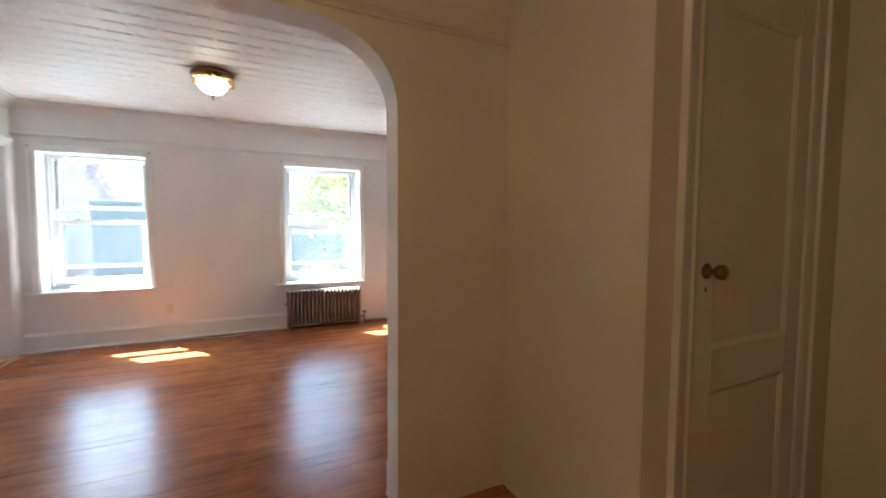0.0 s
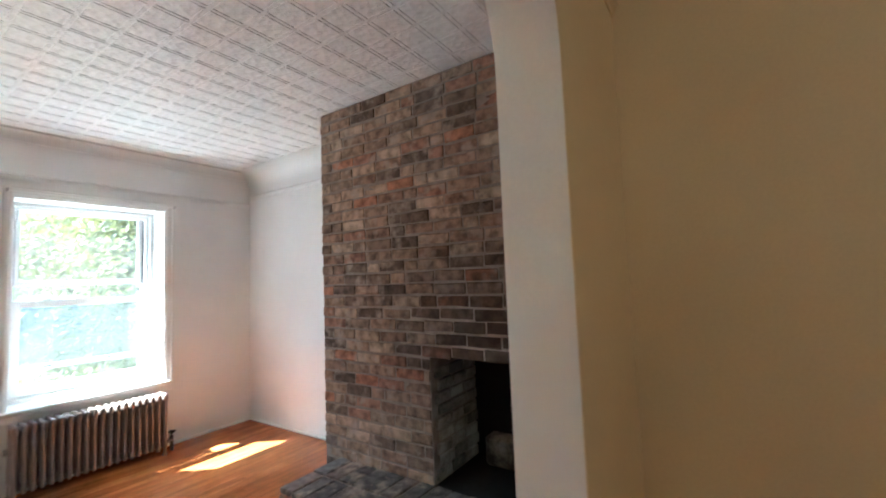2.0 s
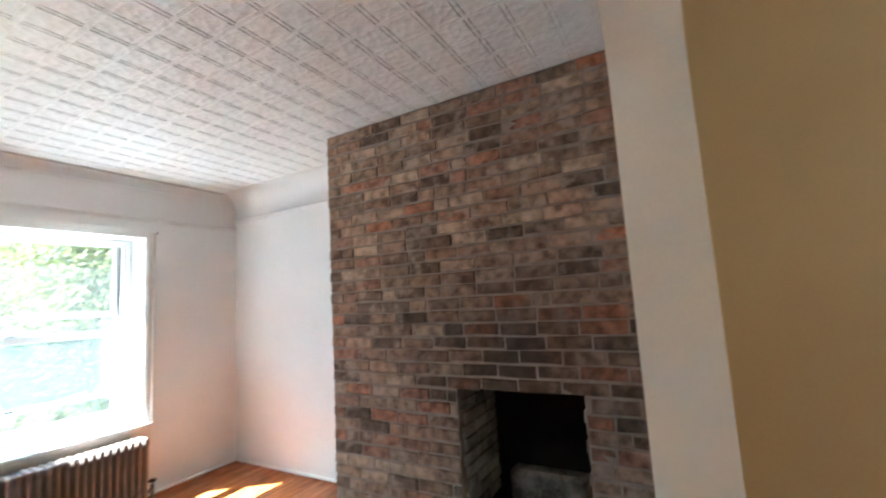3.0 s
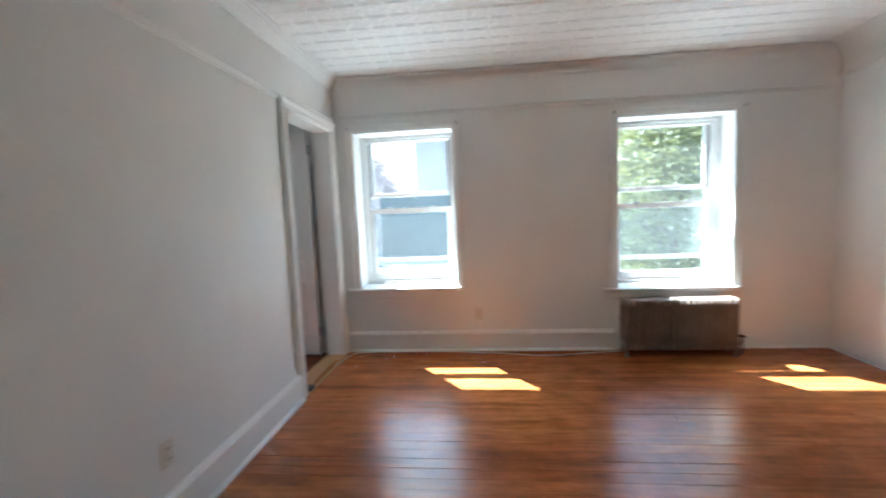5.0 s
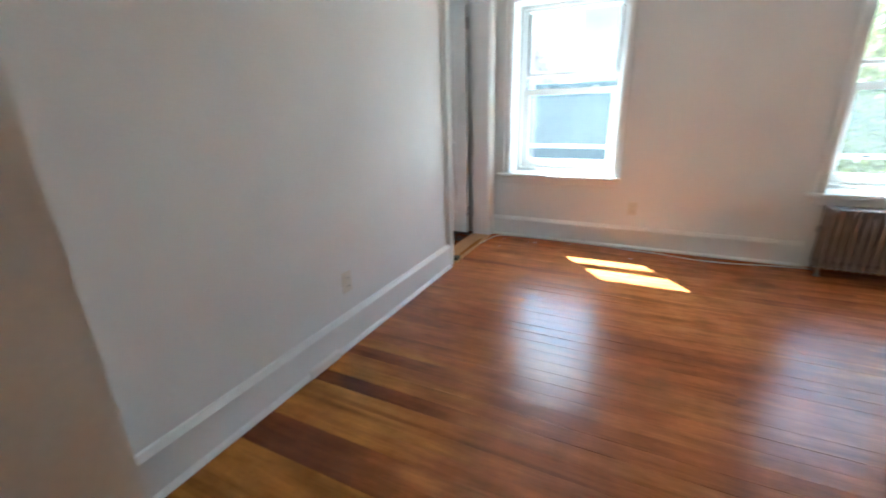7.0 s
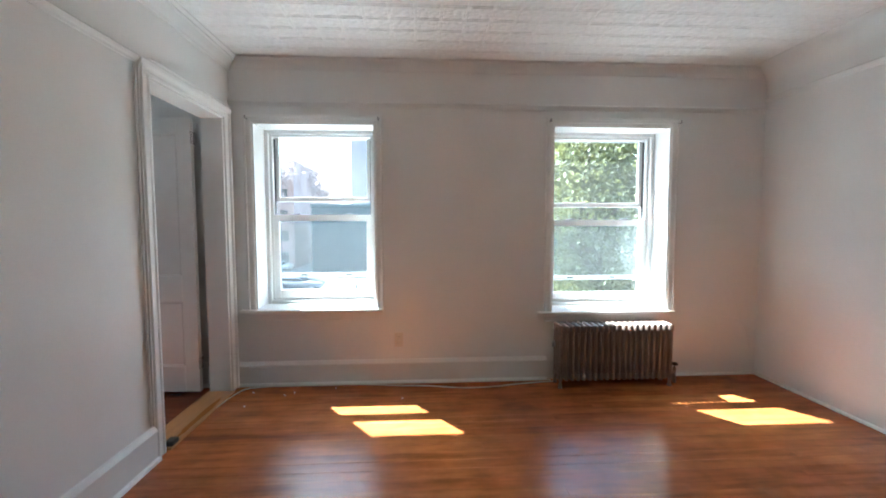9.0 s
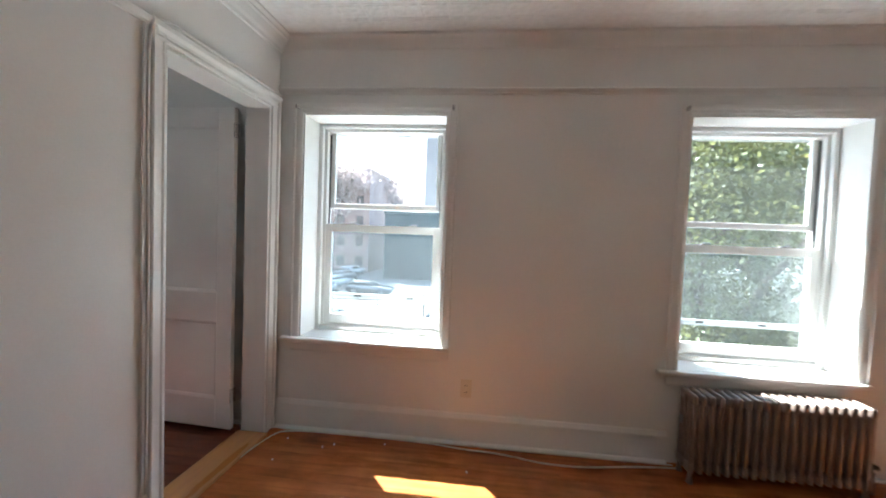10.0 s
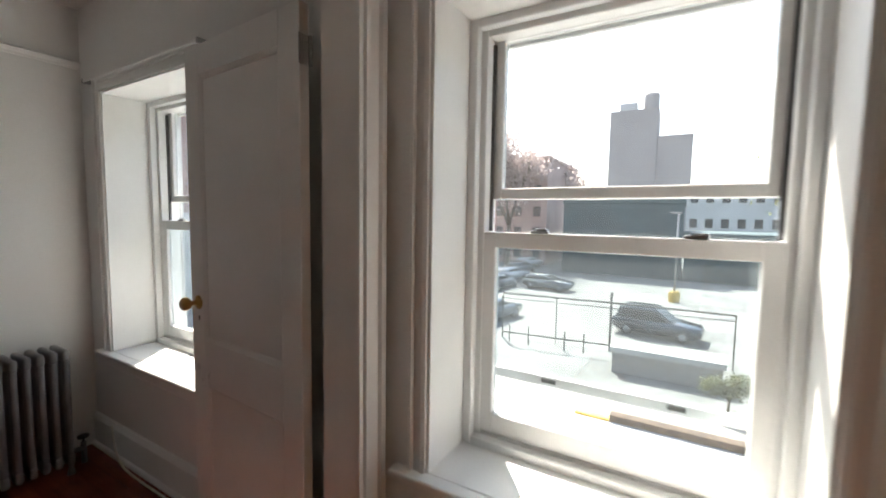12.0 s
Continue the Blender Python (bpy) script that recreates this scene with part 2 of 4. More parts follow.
BRASS = material("aged_brass", (0.42, 0.27, 0.09), (0.62, 0.43, 0.17), 0.28, 9, 90, 0.002, metal=1)
DARKBRASS = material("tarnished_brass", (0.16, 0.085, 0.035), (0.34, 0.19, 0.08), 0.3, 9, 90, 0.002, metal=1)
STEEL = material("dull_steel", (0.30, 0.30, 0.31), (0.5, 0.5, 0.51), 0.35, 9, 90, 0.002, metal=1)
ALU = material("aluminium_storm_frame", (0.5, 0.5, 0.5), (0.66, 0.66, 0.66), 0.4, 6, 90, 0.002)
TRACK = material("dark_sash_track", (0.05, 0.05, 0.052), (0.10, 0.10, 0.105), 0.5, 6, 90, 0.002)
VINYL = material("white_vinyl_sash", (0.70, 0.71, 0.71), (0.78, 0.785, 0.785), 0.35, 4, 90, 0.001)
PLASTIC = material("ivory_plastic", (0.68, 0.645, 0.575), (0.74, 0.705, 0.64), 0.4, 6, 90, 0.001)
WHITEPLASTIC = material("white_plastic", (0.66, 0.64, 0.6), (0.74, 0.72, 0.68), 0.4, 6, 90, 0.001)
BLACK = material("black_plastic", (0.015, 0.015, 0.016), (0.03, 0.03, 0.03), 0.45, 6, 90, 0.001)
CABLE = material("white_cable", (0.55, 0.52, 0.46), (0.68, 0.65, 0.6), 0.5, 20, 90, 0.001)
# glow of the unseen hall lamp, its strength set by the entry walls
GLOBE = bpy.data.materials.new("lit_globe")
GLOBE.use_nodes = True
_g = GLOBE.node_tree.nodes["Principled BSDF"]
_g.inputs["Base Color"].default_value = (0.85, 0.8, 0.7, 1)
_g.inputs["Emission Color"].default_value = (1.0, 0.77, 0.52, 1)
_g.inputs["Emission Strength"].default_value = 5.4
STONE_SILL = material("outer_stone", (0.30, 0.28, 0.26), (0.42, 0.40, 0.37), 0.9, 3, 60, 0.01)
PANE = glass_material("window_pane", (0.78, 0.805, 0.815), 0.010)
HAZEPANE = glass_material("dusty_window_pane", (0.80, 0.835, 0.845), 0.011)
SHADE = bpy.data.materials.new("lit_glass_shade")
SHADE.use_nodes = True
_b = SHADE.node_tree.nodes["Principled BSDF"]
_b.inputs["Base Color"].default_value = (0.9, 0.82, 0.66, 1)
_b.inputs["Roughness"].default_value = 0.3
_b.inputs["Transmission Weight"].default_value = 0.6
_b.inputs["Emission Color"].default_value = (1.0, 0.84, 0.62, 1)
_n, _l = SHADE.node_tree.nodes, SHADE.node_tree.links
_co, _xyz, _mr = _n.new("ShaderNodeTexCoord"), _n.new("ShaderNodeSeparateXYZ"), _n.new("ShaderNodeMapRange")
_mr.interpolation_type = "SMOOTHSTEP"
_mr.inputs[1].default_value, _mr.inputs[2].default_value, _mr.inputs[3].default_value, _mr.inputs[4].default_value = -0.07, -0.15, 0.25, 1.2
_l.new(_co.outputs["Object"], _xyz.inputs[0])
_l.new(_xyz.outputs[2], _mr.inputs[0])
_l.new(_mr.outputs[0], _b.inputs["Emission Strength"])


# ---- mesh helpers ----
def mesh_object(name, bm, mat, smooth=False):
    me = bpy.data.meshes.new(name)
    bmesh.ops.recalc_face_normals(bm, faces=bm.faces)
    bm.to_mesh(me)
    bm.free()
    for p in me.polygons:
        p.use_smooth = smooth
    if mat:
        me.materials.append(mat)
    return new(name, me)


def part(name, bm, mat, parent, label="", smooth=False):
    ob = mesh_object(name, bm, mat, smooth)
    ob.parent = parent
    if label:
        ob["label"] = label
    return ob


def structure(name, bm, mat, label, category, smooth=False):
    return tagged(mesh_object(name, bm, mat, smooth), label, category, kind="structure")


def empty(name, label, category, place=(0, 0, 0), group="", kind="", turn=0):
    ob = new(name)
    ob.empty_display_size = 0.1
    ob.matrix_world = pose(*place, 0, 0, turn)
    return tagged(ob, label, category, group, kind)


def box(x0, x1, y0, y1, z0, z1, bevel=0.0, bm=None, seg=1):
    """A box between two corners, with its edges eased by bevel; added to bm if given."""
    one = bmesh.new()
    bmesh.ops.create_cube(one, size=1)
    for v in one.verts:
        v.co = ((x0 + x1) / 2 + v.co.x * (x1 - x0), (y0 + y1) / 2 + v.co.y * (y1 - y0), (z0 + z1) / 2 + v.co.z * (z1 - z0))
    if bevel:
        bmesh.ops.bevel(one, geom=one.edges[:], offset=bevel, segments=seg, affect="EDGES", profile=0.5)
    if bm is None:
        return one
    join(bm, one)
    return bm


def join(bm, one, m=None):
    me = bpy.data.meshes.new("tmp")
    if m is not None:
        one.transform(m)
    one.to_mesh(me)
    one.free()
    bm.from_mesh(me)
    bpy.data.meshes.remove(me)


def lathe(profile, steps=24, m=None, bm=None):
    """A turned body round z from (radius, height) pairs."""
    one = bmesh.new()
    rings = []
    for r, z in profile:
        rings.append([one.verts.new((r * math.cos(a * math.tau / steps), r * math.sin(a * math.tau / steps), z)) for a in range(steps)])
    for a, b in zip(rings, rings[1:]):
        for i in range(steps):
            one.faces.new((a[i], a[(i + 1) % steps], b[(i + 1) % steps], b[i]))
    one.faces.new(rings[0][::-1])
    one.faces.new(rings[-1])
    bmesh.ops.remove_doubles(one, verts=one.verts, dist=1e-6)
    if m is not None:
        one.transform(m)
    if bm is None:
        return one
    join(bm, one)
    return bm


def rod(a, b, r, steps=10, bm=None, r2=None):
    a, b = Vector(a), Vector(b)
    m = Matrix.Translation(a) @ (b - a).to_track_quat("Z", "Y").to_matrix().to_4x4()
    return lathe([(r, 0), (r if r2 is None else r2, (b - a).length)], steps, m, bm)


def moulding(profile, a, b, bm=None, up=(0, 0, 1), side=None):
    """A profile of (out, height) pairs swept straight from a to b; side is the way out from the wall."""
    a, b, side = Vector(a), Vector(b), Vector(side)
    one = bmesh.new()
    up = Vector(up)
    ends = [[one.verts.new(p + side * o + up * h) for o, h in profile] for p in (a, b)]
    k = len(profile)
    for i in range(k):
        one.faces.new((ends[0][i], ends[0][(i + 1) % k], ends[1][(i + 1) % k], ends[1][i]))
    one.faces.new(ends[0][::-1])
    one.faces.new(ends[1])
    if bm is None:
        return one
    join(bm, one)
    return bm


def wall_with_holes(axis, at0, at1, u0, u1, z0, z1, holes):
    """A wall of thickness at0..at1 along axis ('x': it runs along x), with rectangular openings (u0, u1, z0, z1) through it."""
    us = sorted({u0, u1, *[h[0] for h in holes], *[h[1] for h in holes]})
    zs = sorted({z0, z1, *[h[2] for h in holes], *[h[3] for h in holes]})
    bm = bmesh.new()
    solid = lambda u, z: u0 < u < u1 and z0 < z < z1 and not any(h[0] < u < h[1] and h[2] < z < h[3] for h in holes)
    def P(u, d, z):
        return (u, d, z) if axis == "x" else (d, u, z)
    def quad(*ps):
        bm.faces.new([bm.verts.new(P(*p)) for p in ps])
    mid = [(a + b) / 2 for a, b in zip(us, us[1:])], [(a + b) / 2 for a, b in zip(zs, zs[1:])]
    for i, u in enumerate(mid[0]):
        for j, z in enumerate(mid[1]):
            if not solid(u, z):
                continue
            a, b, c, d = us[i], us[i + 1], zs[j], zs[j + 1]
            for w in (at0, at1):
                quad((a, w, c), (b, w, c), (b, w, d), (a, w, d))
            if i == 0 or not solid(mid[0][i - 1], z):
                quad((a, at0, c), (a, at1, c), (a, at1, d), (a, at0, d))
            if i == len(mid[0]) - 1 or not solid(mid[0][i + 1], z):
                quad((b, at0, c), (b, at1, c), (b, at1, d), (b, at0, d))
            if j == 0 or not solid(u, mid[1][j - 1]):
                quad((a, at0, c), (b, at0, c), (b, at1, c), (a, at1, c))
            if j == len(mid[1]) - 1 or not solid(u, mid[1][j + 1]):
                quad((a, at0, d), (b, at0, d), (b, at1, d), (a, at1, d))
    bmesh.ops.remove_doubles(bm, verts=bm.verts, dist=1e-5)
    return bm


# ---- the plan ----
XL, XR = -2.51, 1.77          # the room's side walls
YA0, YA1, YW = 2.907, 3.055, 6.77   # the arch wall's two faces, the window wall
ZC = 2.535                    # ceiling
YOUT = 7.162                  # outer face of the window wall
XL2 = -2.66                   # far face of the wall with the door
XB = -4.72                    # far wall of the next room
YB = 4.0                      # its back wall
XE, YE = 0.69, 2.11          # the entry's side wall and the closet wall
XE2, YH0, XH0 = 1.95, -0.9, -1.95  # the rest of the entry
W1 = (-2.345, -1.41, 0.61, 2.057)
W2 = (0.003, 0.978, 0.564, 2.06)
W3 = (-4.47, -3.50, 0.61, 2.055)
DOOR = (5.815, 6.665, 2.07)
AX0, AX1 = -1.51, 0.122       # the arch's opening

# floors under the boards
bm = box(XL - 0.14, XR + 0.02, YA0 - 0.0, YW + 0.02, -0.2, -0.016)
floor = structure("floor", bm, GAP, "narrow varnished reddish-orange pine floorboards with a worn gloss", "floor")
bm = box(XH0 - 0.1, XE2 + 0.1, YH0 - 0.1, YA0 - 0.001, -0.2, -0.016)
floor_entry = structure("floor_entry", bm, GAP, "varnished wooden floorboards of the entry hall", "floor")
bm = box(XB - 0.1, XL2 + 0.01, YB - 0.1, YW + 0.02, -0.2, -0.018)
floor_next = structure("floor_next_room", bm, GAP, "dark reddish-brown floorboards of the next room", "floor")

# window wall, one sheet along all three windows
structure("wall_north", wall_with_holes("x", YW, YOUT, XB - 0.15, XR + 0.15, -0.2, ZC + 0.2, [W1, W2, W3]), WALL, "white painted plaster wall with sash windows, warm light near the floor", "wall")
structure("wall_west", wall_with_holes("y", XL2, XL, YA1 - 0.131, YW, -0.2, ZC + 0.2, [(DOOR[0], DOOR[1], -0.3, DOOR[2])]), WALL, "white painted plaster wall with a doorway in it", "wall")
structure("wall_east", box(XR, XR + 0.15, YA0, YW, -0.2, ZC + 0.2), WALL, "white painted plaster wall beside the chimney", "wall")
structure("wall_next_room_west", box(XB - 0.15, XB, YB - 0.15, YW, -0.2, ZC + 0.2), WALL, "off-white painted wall of the next room", "wall")
structure("wall_next_room_south", box(XB, XL2, YB - 0.15, YB, -0.2, ZC + 0.2), WALL, "off-white painted wall of the next room", "wall")


def arch_outline(x0, x1, spring, top, rx, steps=14):
    """The opening's outline from the right foot over the rounded corners to the left foot."""
    pts = [(x1, -0.2)]
    rz = top - spring
    for i in range(steps + 1):
        a = i / steps * math.pi / 2
        pts.append((x1 - rx + rx * math.cos(a) ** 0.9, spring + (rz - 0.02) * math.sin(a) ** 0.9))
    mid = (x0 + x1) / 2
    for i in range(1, 6):
        f = i / 6
        x = (x1 - rx) + f * ((x0 + rx) - (x1 - rx))
        pts.append((x, top - 0.02 + 0.02 * math.sin(f * math.pi)))
    for i in range(steps, -1, -1):
        a = i / steps * math.pi / 2
        pts.append((x0 + rx - rx * math.cos(a) ** 0.9, spring + (rz - 0.02) * math.sin(a) ** 0.9))
    pts.append((x0, -0.2))
    return pts


outline = arch_outline(AX0, AX1, 1.80, 2.165, 0.42)


def arch_slab(y0, y1, x0, x1, foot, top):
    """A slab with the arch cut through it: two piers and, over the opening, one upright strip for each step of the outline."""
    bm = bmesh.new()
    box(x0, AX0, y0, y1, foot, top, 0, bm)
    box(AX1, x1, y0, y1, foot, top, 0, bm)
    line = outline[1:-1]
    vs = [[bm.verts.new(p) for p in ((x, y0, z), (x, y1, z), (x, y1, top), (x, y0, top))] for x, z in line]
    for p, q in zip(vs, vs[1:]):
        bm.faces.new((p[0], q[0], q[3], p[3]))
        bm.faces.new((p[1], p[2], q[2], q[1]))
        bm.faces.new((p[0], p[1], q[1], q[0]))
    return bm


structure("wall_arch", arch_slab(YA0 + 0.0015, YA1, XL, XR, -0.2, ZC + 0.2), WALL, "white painted wall with a wide round-cornered archway", "wall")
# the entry side of that wall carries the hall's tan paint
structure("wall_entry_north", arch_slab(YA0 - 0.001, YA0 + 0.001, XH0, XE2, -0.02, ZC), HALL, "tan painted wall of the dim entry hall beside the archway", "wall")

# the entry hall
structure("wall_entry_side", box(XE, XE + 0.1, YE, YA0 - 0.001, -0.02, ZC), HALL, "tan painted side wall of the entry hall", "wall")
CD = (0.925, 1.645, 2.32)     # the closet door's opening
structure("wall_closet", wall_with_holes("x", YE, YE + 0.1, XE + 0.1, XE2, -0.02, ZC, [(CD[0], CD[1], -0.1, CD[2])]), HALL, "tan painted wall with a closet door", "wall")
structure("wall_entry_east", box(XE2, XE2 + 0.1, YH0, YE + 0.1, -0.02, ZC), HALL, "tan painted wall of the entry hall", "wall")
structure("wall_entry_west", box(XH0 - 0.1, XH0, YH0, YA0, -0.02, ZC), HALL, "tan painted wall of the entry hall", "wall")
structure("wall_entry_south", box(XH0, XE2, YH0 - 0.1, YH0, -0.02, ZC), HALL, "tan painted wall of the entry hall", "wall")
structure("wall_closet_back", box(XE + 0.1, XE2, YE + 0.7, YE + 0.75, -0.02, ZC), HALL, "tan painted back of the closet", "wall")
structure("ceiling_entry", box(XH0 - 0.1, XE2 + 0.1, YH0 - 0.1, YA0 + 0.06, ZC + 0.002, ZC + 0.15), HALL, "tan painted hall ceiling", "ceiling")
structure("ceiling_next_room", box(XB - 0.1, XL2 + 0.05, YB - 0.1, YW, ZC + 0.002, ZC + 0.15), CEIL, "off-white ceiling of the next room", "ceiling")

# ceiling of stamped metal: small square fields parted by pairs of raised ribs that stop at every crossing
FIELD = 0.156
bm = box(XL - 0.01, XR + 0.01, YA0 + 0.06, YW + 0.01, ZC + 0.004, ZC + 0.15)


def rib(cx, cy, half, along_x, wide, tall):
    """One short raised rib with sloping sides and ends, hanging from the ceiling sheet."""
    low, up = [], []
    for u, v in ((-half, -wide), (half, -wide), (half, wide), (-half, wide)):
        for ring, k, z in ((up, 1.0, ZC + 0.006), (low, 0.45, ZC + 0.004 - tall)):
            a, b = u * (1.0 if k == 1.0 else 0.97), v * k
            ring.append(bm.verts.new((cx + (a if along_x else b), cy + (b if along_x else a), z)))
    bm.faces.new(low)
    for i in range(4):
        bm.faces.new((up[i], up[(i + 1) % 4], low[(i + 1) % 4], low[i]))


y = YA1 + 0.09
while y < YW - 0.06:
    x = XL + 0.10
    while x < XR - 0.05:
        for off in (-0.011, 0.011):
            rib(x, y + off, FIELD * 0.44, True, 0.0045, 0.0026)
            rib(x + FIELD / 2 + off, y + FIELD / 2, FIELD * 0.44, False, 0.004, 0.0008)
        x += FIELD
    y += FIELD
TIN = material("stamped_ceiling_paint", (0.82, 0.82, 0.82), (0.89, 0.89, 0.89), 0.45, 30, 70, 0.006)


def stamp(m, size, depth):
    """Adds a stamped all-over pattern of small raised figures to a paint's relief."""
    n, ln = m.node_tree.nodes, m.node_tree.links
    geo, cells, warp, mixed = n.new("ShaderNodeNewGeometry"), n.new("ShaderNodeTexVoronoi"), n.new("ShaderNodeTexNoise"), n.new("ShaderNodeVectorMath")
    warp.inputs["Scale"].default_value = 14
    mixed.operation = "MULTIPLY_ADD"
    ln.new(geo.outputs["Position"], warp.inputs["Vector"])
    ln.new(warp.outputs["Color"], mixed.inputs[0])
    mixed.inputs[1].default_value = (0.03, 0.03, 0.0)
    ln.new(geo.outputs["Position"], mixed.inputs[2])
    ln.new(mixed.outputs[0], cells.inputs["Vector"])
    cells.inputs["Scale"].default_value = 1 / size
    bp = n.new("ShaderNodeBump")
    bp.inputs["Strength"].default_value, bp.inputs["Distance"].default_value = 0.8, depth
    ln.new(cells.outputs["Distance"], bp.inputs["Height"])
    old = n["Principled BSDF"].inputs["Normal"].links[0].from_socket
    ln.new(old, bp.inputs["Normal"])
    ln.new(bp.outputs[0], n["Principled BSDF"].inputs["Normal"])


stamp(TIN, 0.038, 0.0045)
structure("ceiling", bm, TIN, "white painted stamped metal ceiling with paired ribs", "ceiling")

# crown moulding, picture rail, baseboards
crown = [(0, 0), (0.0, -0.105), (0.012, -0.105), (0.018, -0.085), (0.030, -0.070), (0.050, -0.035), (0.062, -0.030), (0.062, -0.018), (0.085, -0.012), (0.085, 0)]
bm = moulding(crown, (XL, YA1, ZC + 0.003), (XL, YW, ZC + 0.003), side=(1, 0, 0))
structure("trim_crown_west", bm, TRIM, "white painted crown moulding under the ceiling", "moulding")
cove = [(0, 0.004), (0, -0.085), (0.006, -0.085), (0.008, -0.075)] + [(0.008 + 0.034 * (1 - math.cos(a)), -0.075 + 0.06 * math.sin(a)) for a in [i * math.pi / 24 for i in range(1, 13)]] + [(0.048, -0.012), (0.048, 0.004)]
bm = moulding(cove, (XL + 0.01, YW, ZC), (XR, YW, ZC), side=(0, -1, 0))
structure("trim_crown_north", bm, WALL, "white painted cove moulding under the ceiling", "moulding")
bigcove = [(0, 0.004), (0, -0.16)] + [(0.16 * (1 - math.cos(a)), -0.16 + 0.16 * math.sin(a)) for a in [i * math.pi / 32 for i in range(1, 17)]] + [(0.16, 0.004)]
bm = moulding(bigcove, (XR, YA1, ZC), (XR, YW, ZC), side=(-1, 0, 0))
structure("trim_cove_east", bm, WALL, "white painted rounded cove under the ceiling", "moulding")
rail = [(0, -0.02), (0.006, -0.02), (0.010, -0.008), (0.018, 0.0), (0.024, 0.012), (0.018, 0.02), (0.008, 0.022), (0, 0.024)]
ZR = 2.195
structure("trim_rail_north", moulding(rail, (XL, YW, ZR), (XR, YW, ZR), side=(0, -1, 0)), WALL, "white painted picture rail", "moulding")
structure("trim_rail_west", moulding(rail, (XL, YA1, ZR - 0.07), (XL, DOOR[0] - 0.085, ZR - 0.07), side=(1, 0, 0)), WALL, "white painted picture rail", "moulding")
structure("trim_rail_east", moulding(rail, (XR, 4.9, ZR + 0.08), (XR, YW, ZR + 0.08), side=(-1, 0, 0)), WALL, "white painted picture rail", "moulding")
structure("trim_rail_next_room", moulding(rail, (XB, YB, ZR + 0.03), (XB, YW, ZR + 0.03), side=(1, 0, 0)), WALL, "white painted picture rail of the next room", "moulding")
structure("trim_rail_entry", moulding(rail, (AX1 - 0.6, YA0, 2.20), (XE, YA0, 2.20), side=(0, -1, 0)), HALL, "tan painted picture rail in the entry hall", "moulding")
base = [(0, 0), (0.020, 0), (0.020, 0.150), (0.024, 0.153), (0.024, 0.166), (0.016, 0.178), (0.010, 0.188), (0, 0.192)]
shoe = [(0.020, 0), (0.036, 0), (0.034, 0.010), (0.028, 0.018), (0.020, 0.022)]


def baseboard(name, a, b, side, mat, label):
    ob = structure(name, moulding(base, a, b, side=side), mat, label, "baseboard")
    part("shoe_moulding", moulding(shoe, a, b, side=side), mat, ob)
    return ob


baseboard("baseboard_west", (XL, YA1, 0), (XL, DOOR[0] - 0.075, 0), (1, 0, 0), TRIM, "tall white painted baseboard, scuffed at the bottom")
baseboard("baseboard_north", (XL + 0.025, YW, 0), (-0.03, YW, 0), (0, -1, 0), TRIM, "tall white painted baseboard under the window")
low = [(0, 0), (0.012, 0), (0.012, 0.012), (0.006, 0.018), (0, 0.02)]
structure("baseboard_north_corner", moulding(low, (0.99, YW, 0), (XR - 0.013, YW, 0), side=(0, -1, 0)), TRIM, "thin white quarter-round along the wall foot beside the radiator", "baseboard")
structure("baseboard_east", moulding(low, (XR, 4.9, 0), (XR, YW - 0.02, 0), side=(-1, 0, 0)), TRIM, "thin white quarter-round along the wall foot", "baseboard")
baseboard("baseboard_arch", (AX1 + 0.002, YA1, 0), (XR, YA1, 0), (0, 1, 0), TRIM, "white painted baseboard beside the archway")
baseboard("baseboard_arch_west", (XL, YA1, 0), (AX0 - 0.002, YA1, 0), (0, 1, 0), TRIM, "white painted baseboard beside the archway")
baseboard("baseboard_next_room", (W3[0] - 0.3, YW, 0), (XL2, YW, 0), (0, -1, 0), TRIM, "white painted baseboard of the next room")


# ---- windows ----
def casing_frame(x0, x1, z0, z1, width, depth, y, side=-1):
    """Two stiles and a head with a rounded back band, as separate meshes."""
    prof = [(0, 0), (0, 0.012), (0.25 * width, 0.016), (0.3 * width, 0.011), (0.72 * width, 0.012), (0.8 * width, depth), (width - 0.004, depth), (width, depth - 0.004), (width, 0)]
    out = []
    for a, b, way in (((x0, y, z0), (x0, y, z1 + width), (-1, 0, 0)), ((x1, y, z0), (x1, y, z1 + width), (1, 0, 0))):
        out.append(moulding([(o, h) for o, h in prof], a, b, up=(0, side, 0), side=way))
    out.append(moulding([(o, h) for o, h in prof], (x0, y, z1), (x1, y, z1), up=(0, side, 0), side=(0, 0, 1)))
    return out


def sash(parent, name, x0, x1, z0, z1, y, stile, top, bottom, pane_mat, mat, label, depth=0.034):
    """A sliding sash: two stiles, two rails, a bead and the pane."""
    s = part(name, box(x0, x0 + stile, y, y + depth, z0, z1, 0.003), mat, parent, label)
    part("stile", box(x1 - stile, x1, y, y + depth, z0, z1, 0.003), mat, s)
    part("top_rail", box(x0 + stile, x1 - stile, y, y + depth, z1 - top, z1, 0.003), mat, s)
    part("bottom_rail", box(x0 + stile, x1 - stile, y, y + depth, z0, z0 + bottom, 0.003), mat, s)
    pane = part("pane", box(x0 + stile, x1 - stile, y + depth * 0.5, y + depth * 0.5 + 0.004, z0 + bottom, z1 - top), pane_mat, s)
    pane.visible_shadow = False
    return s


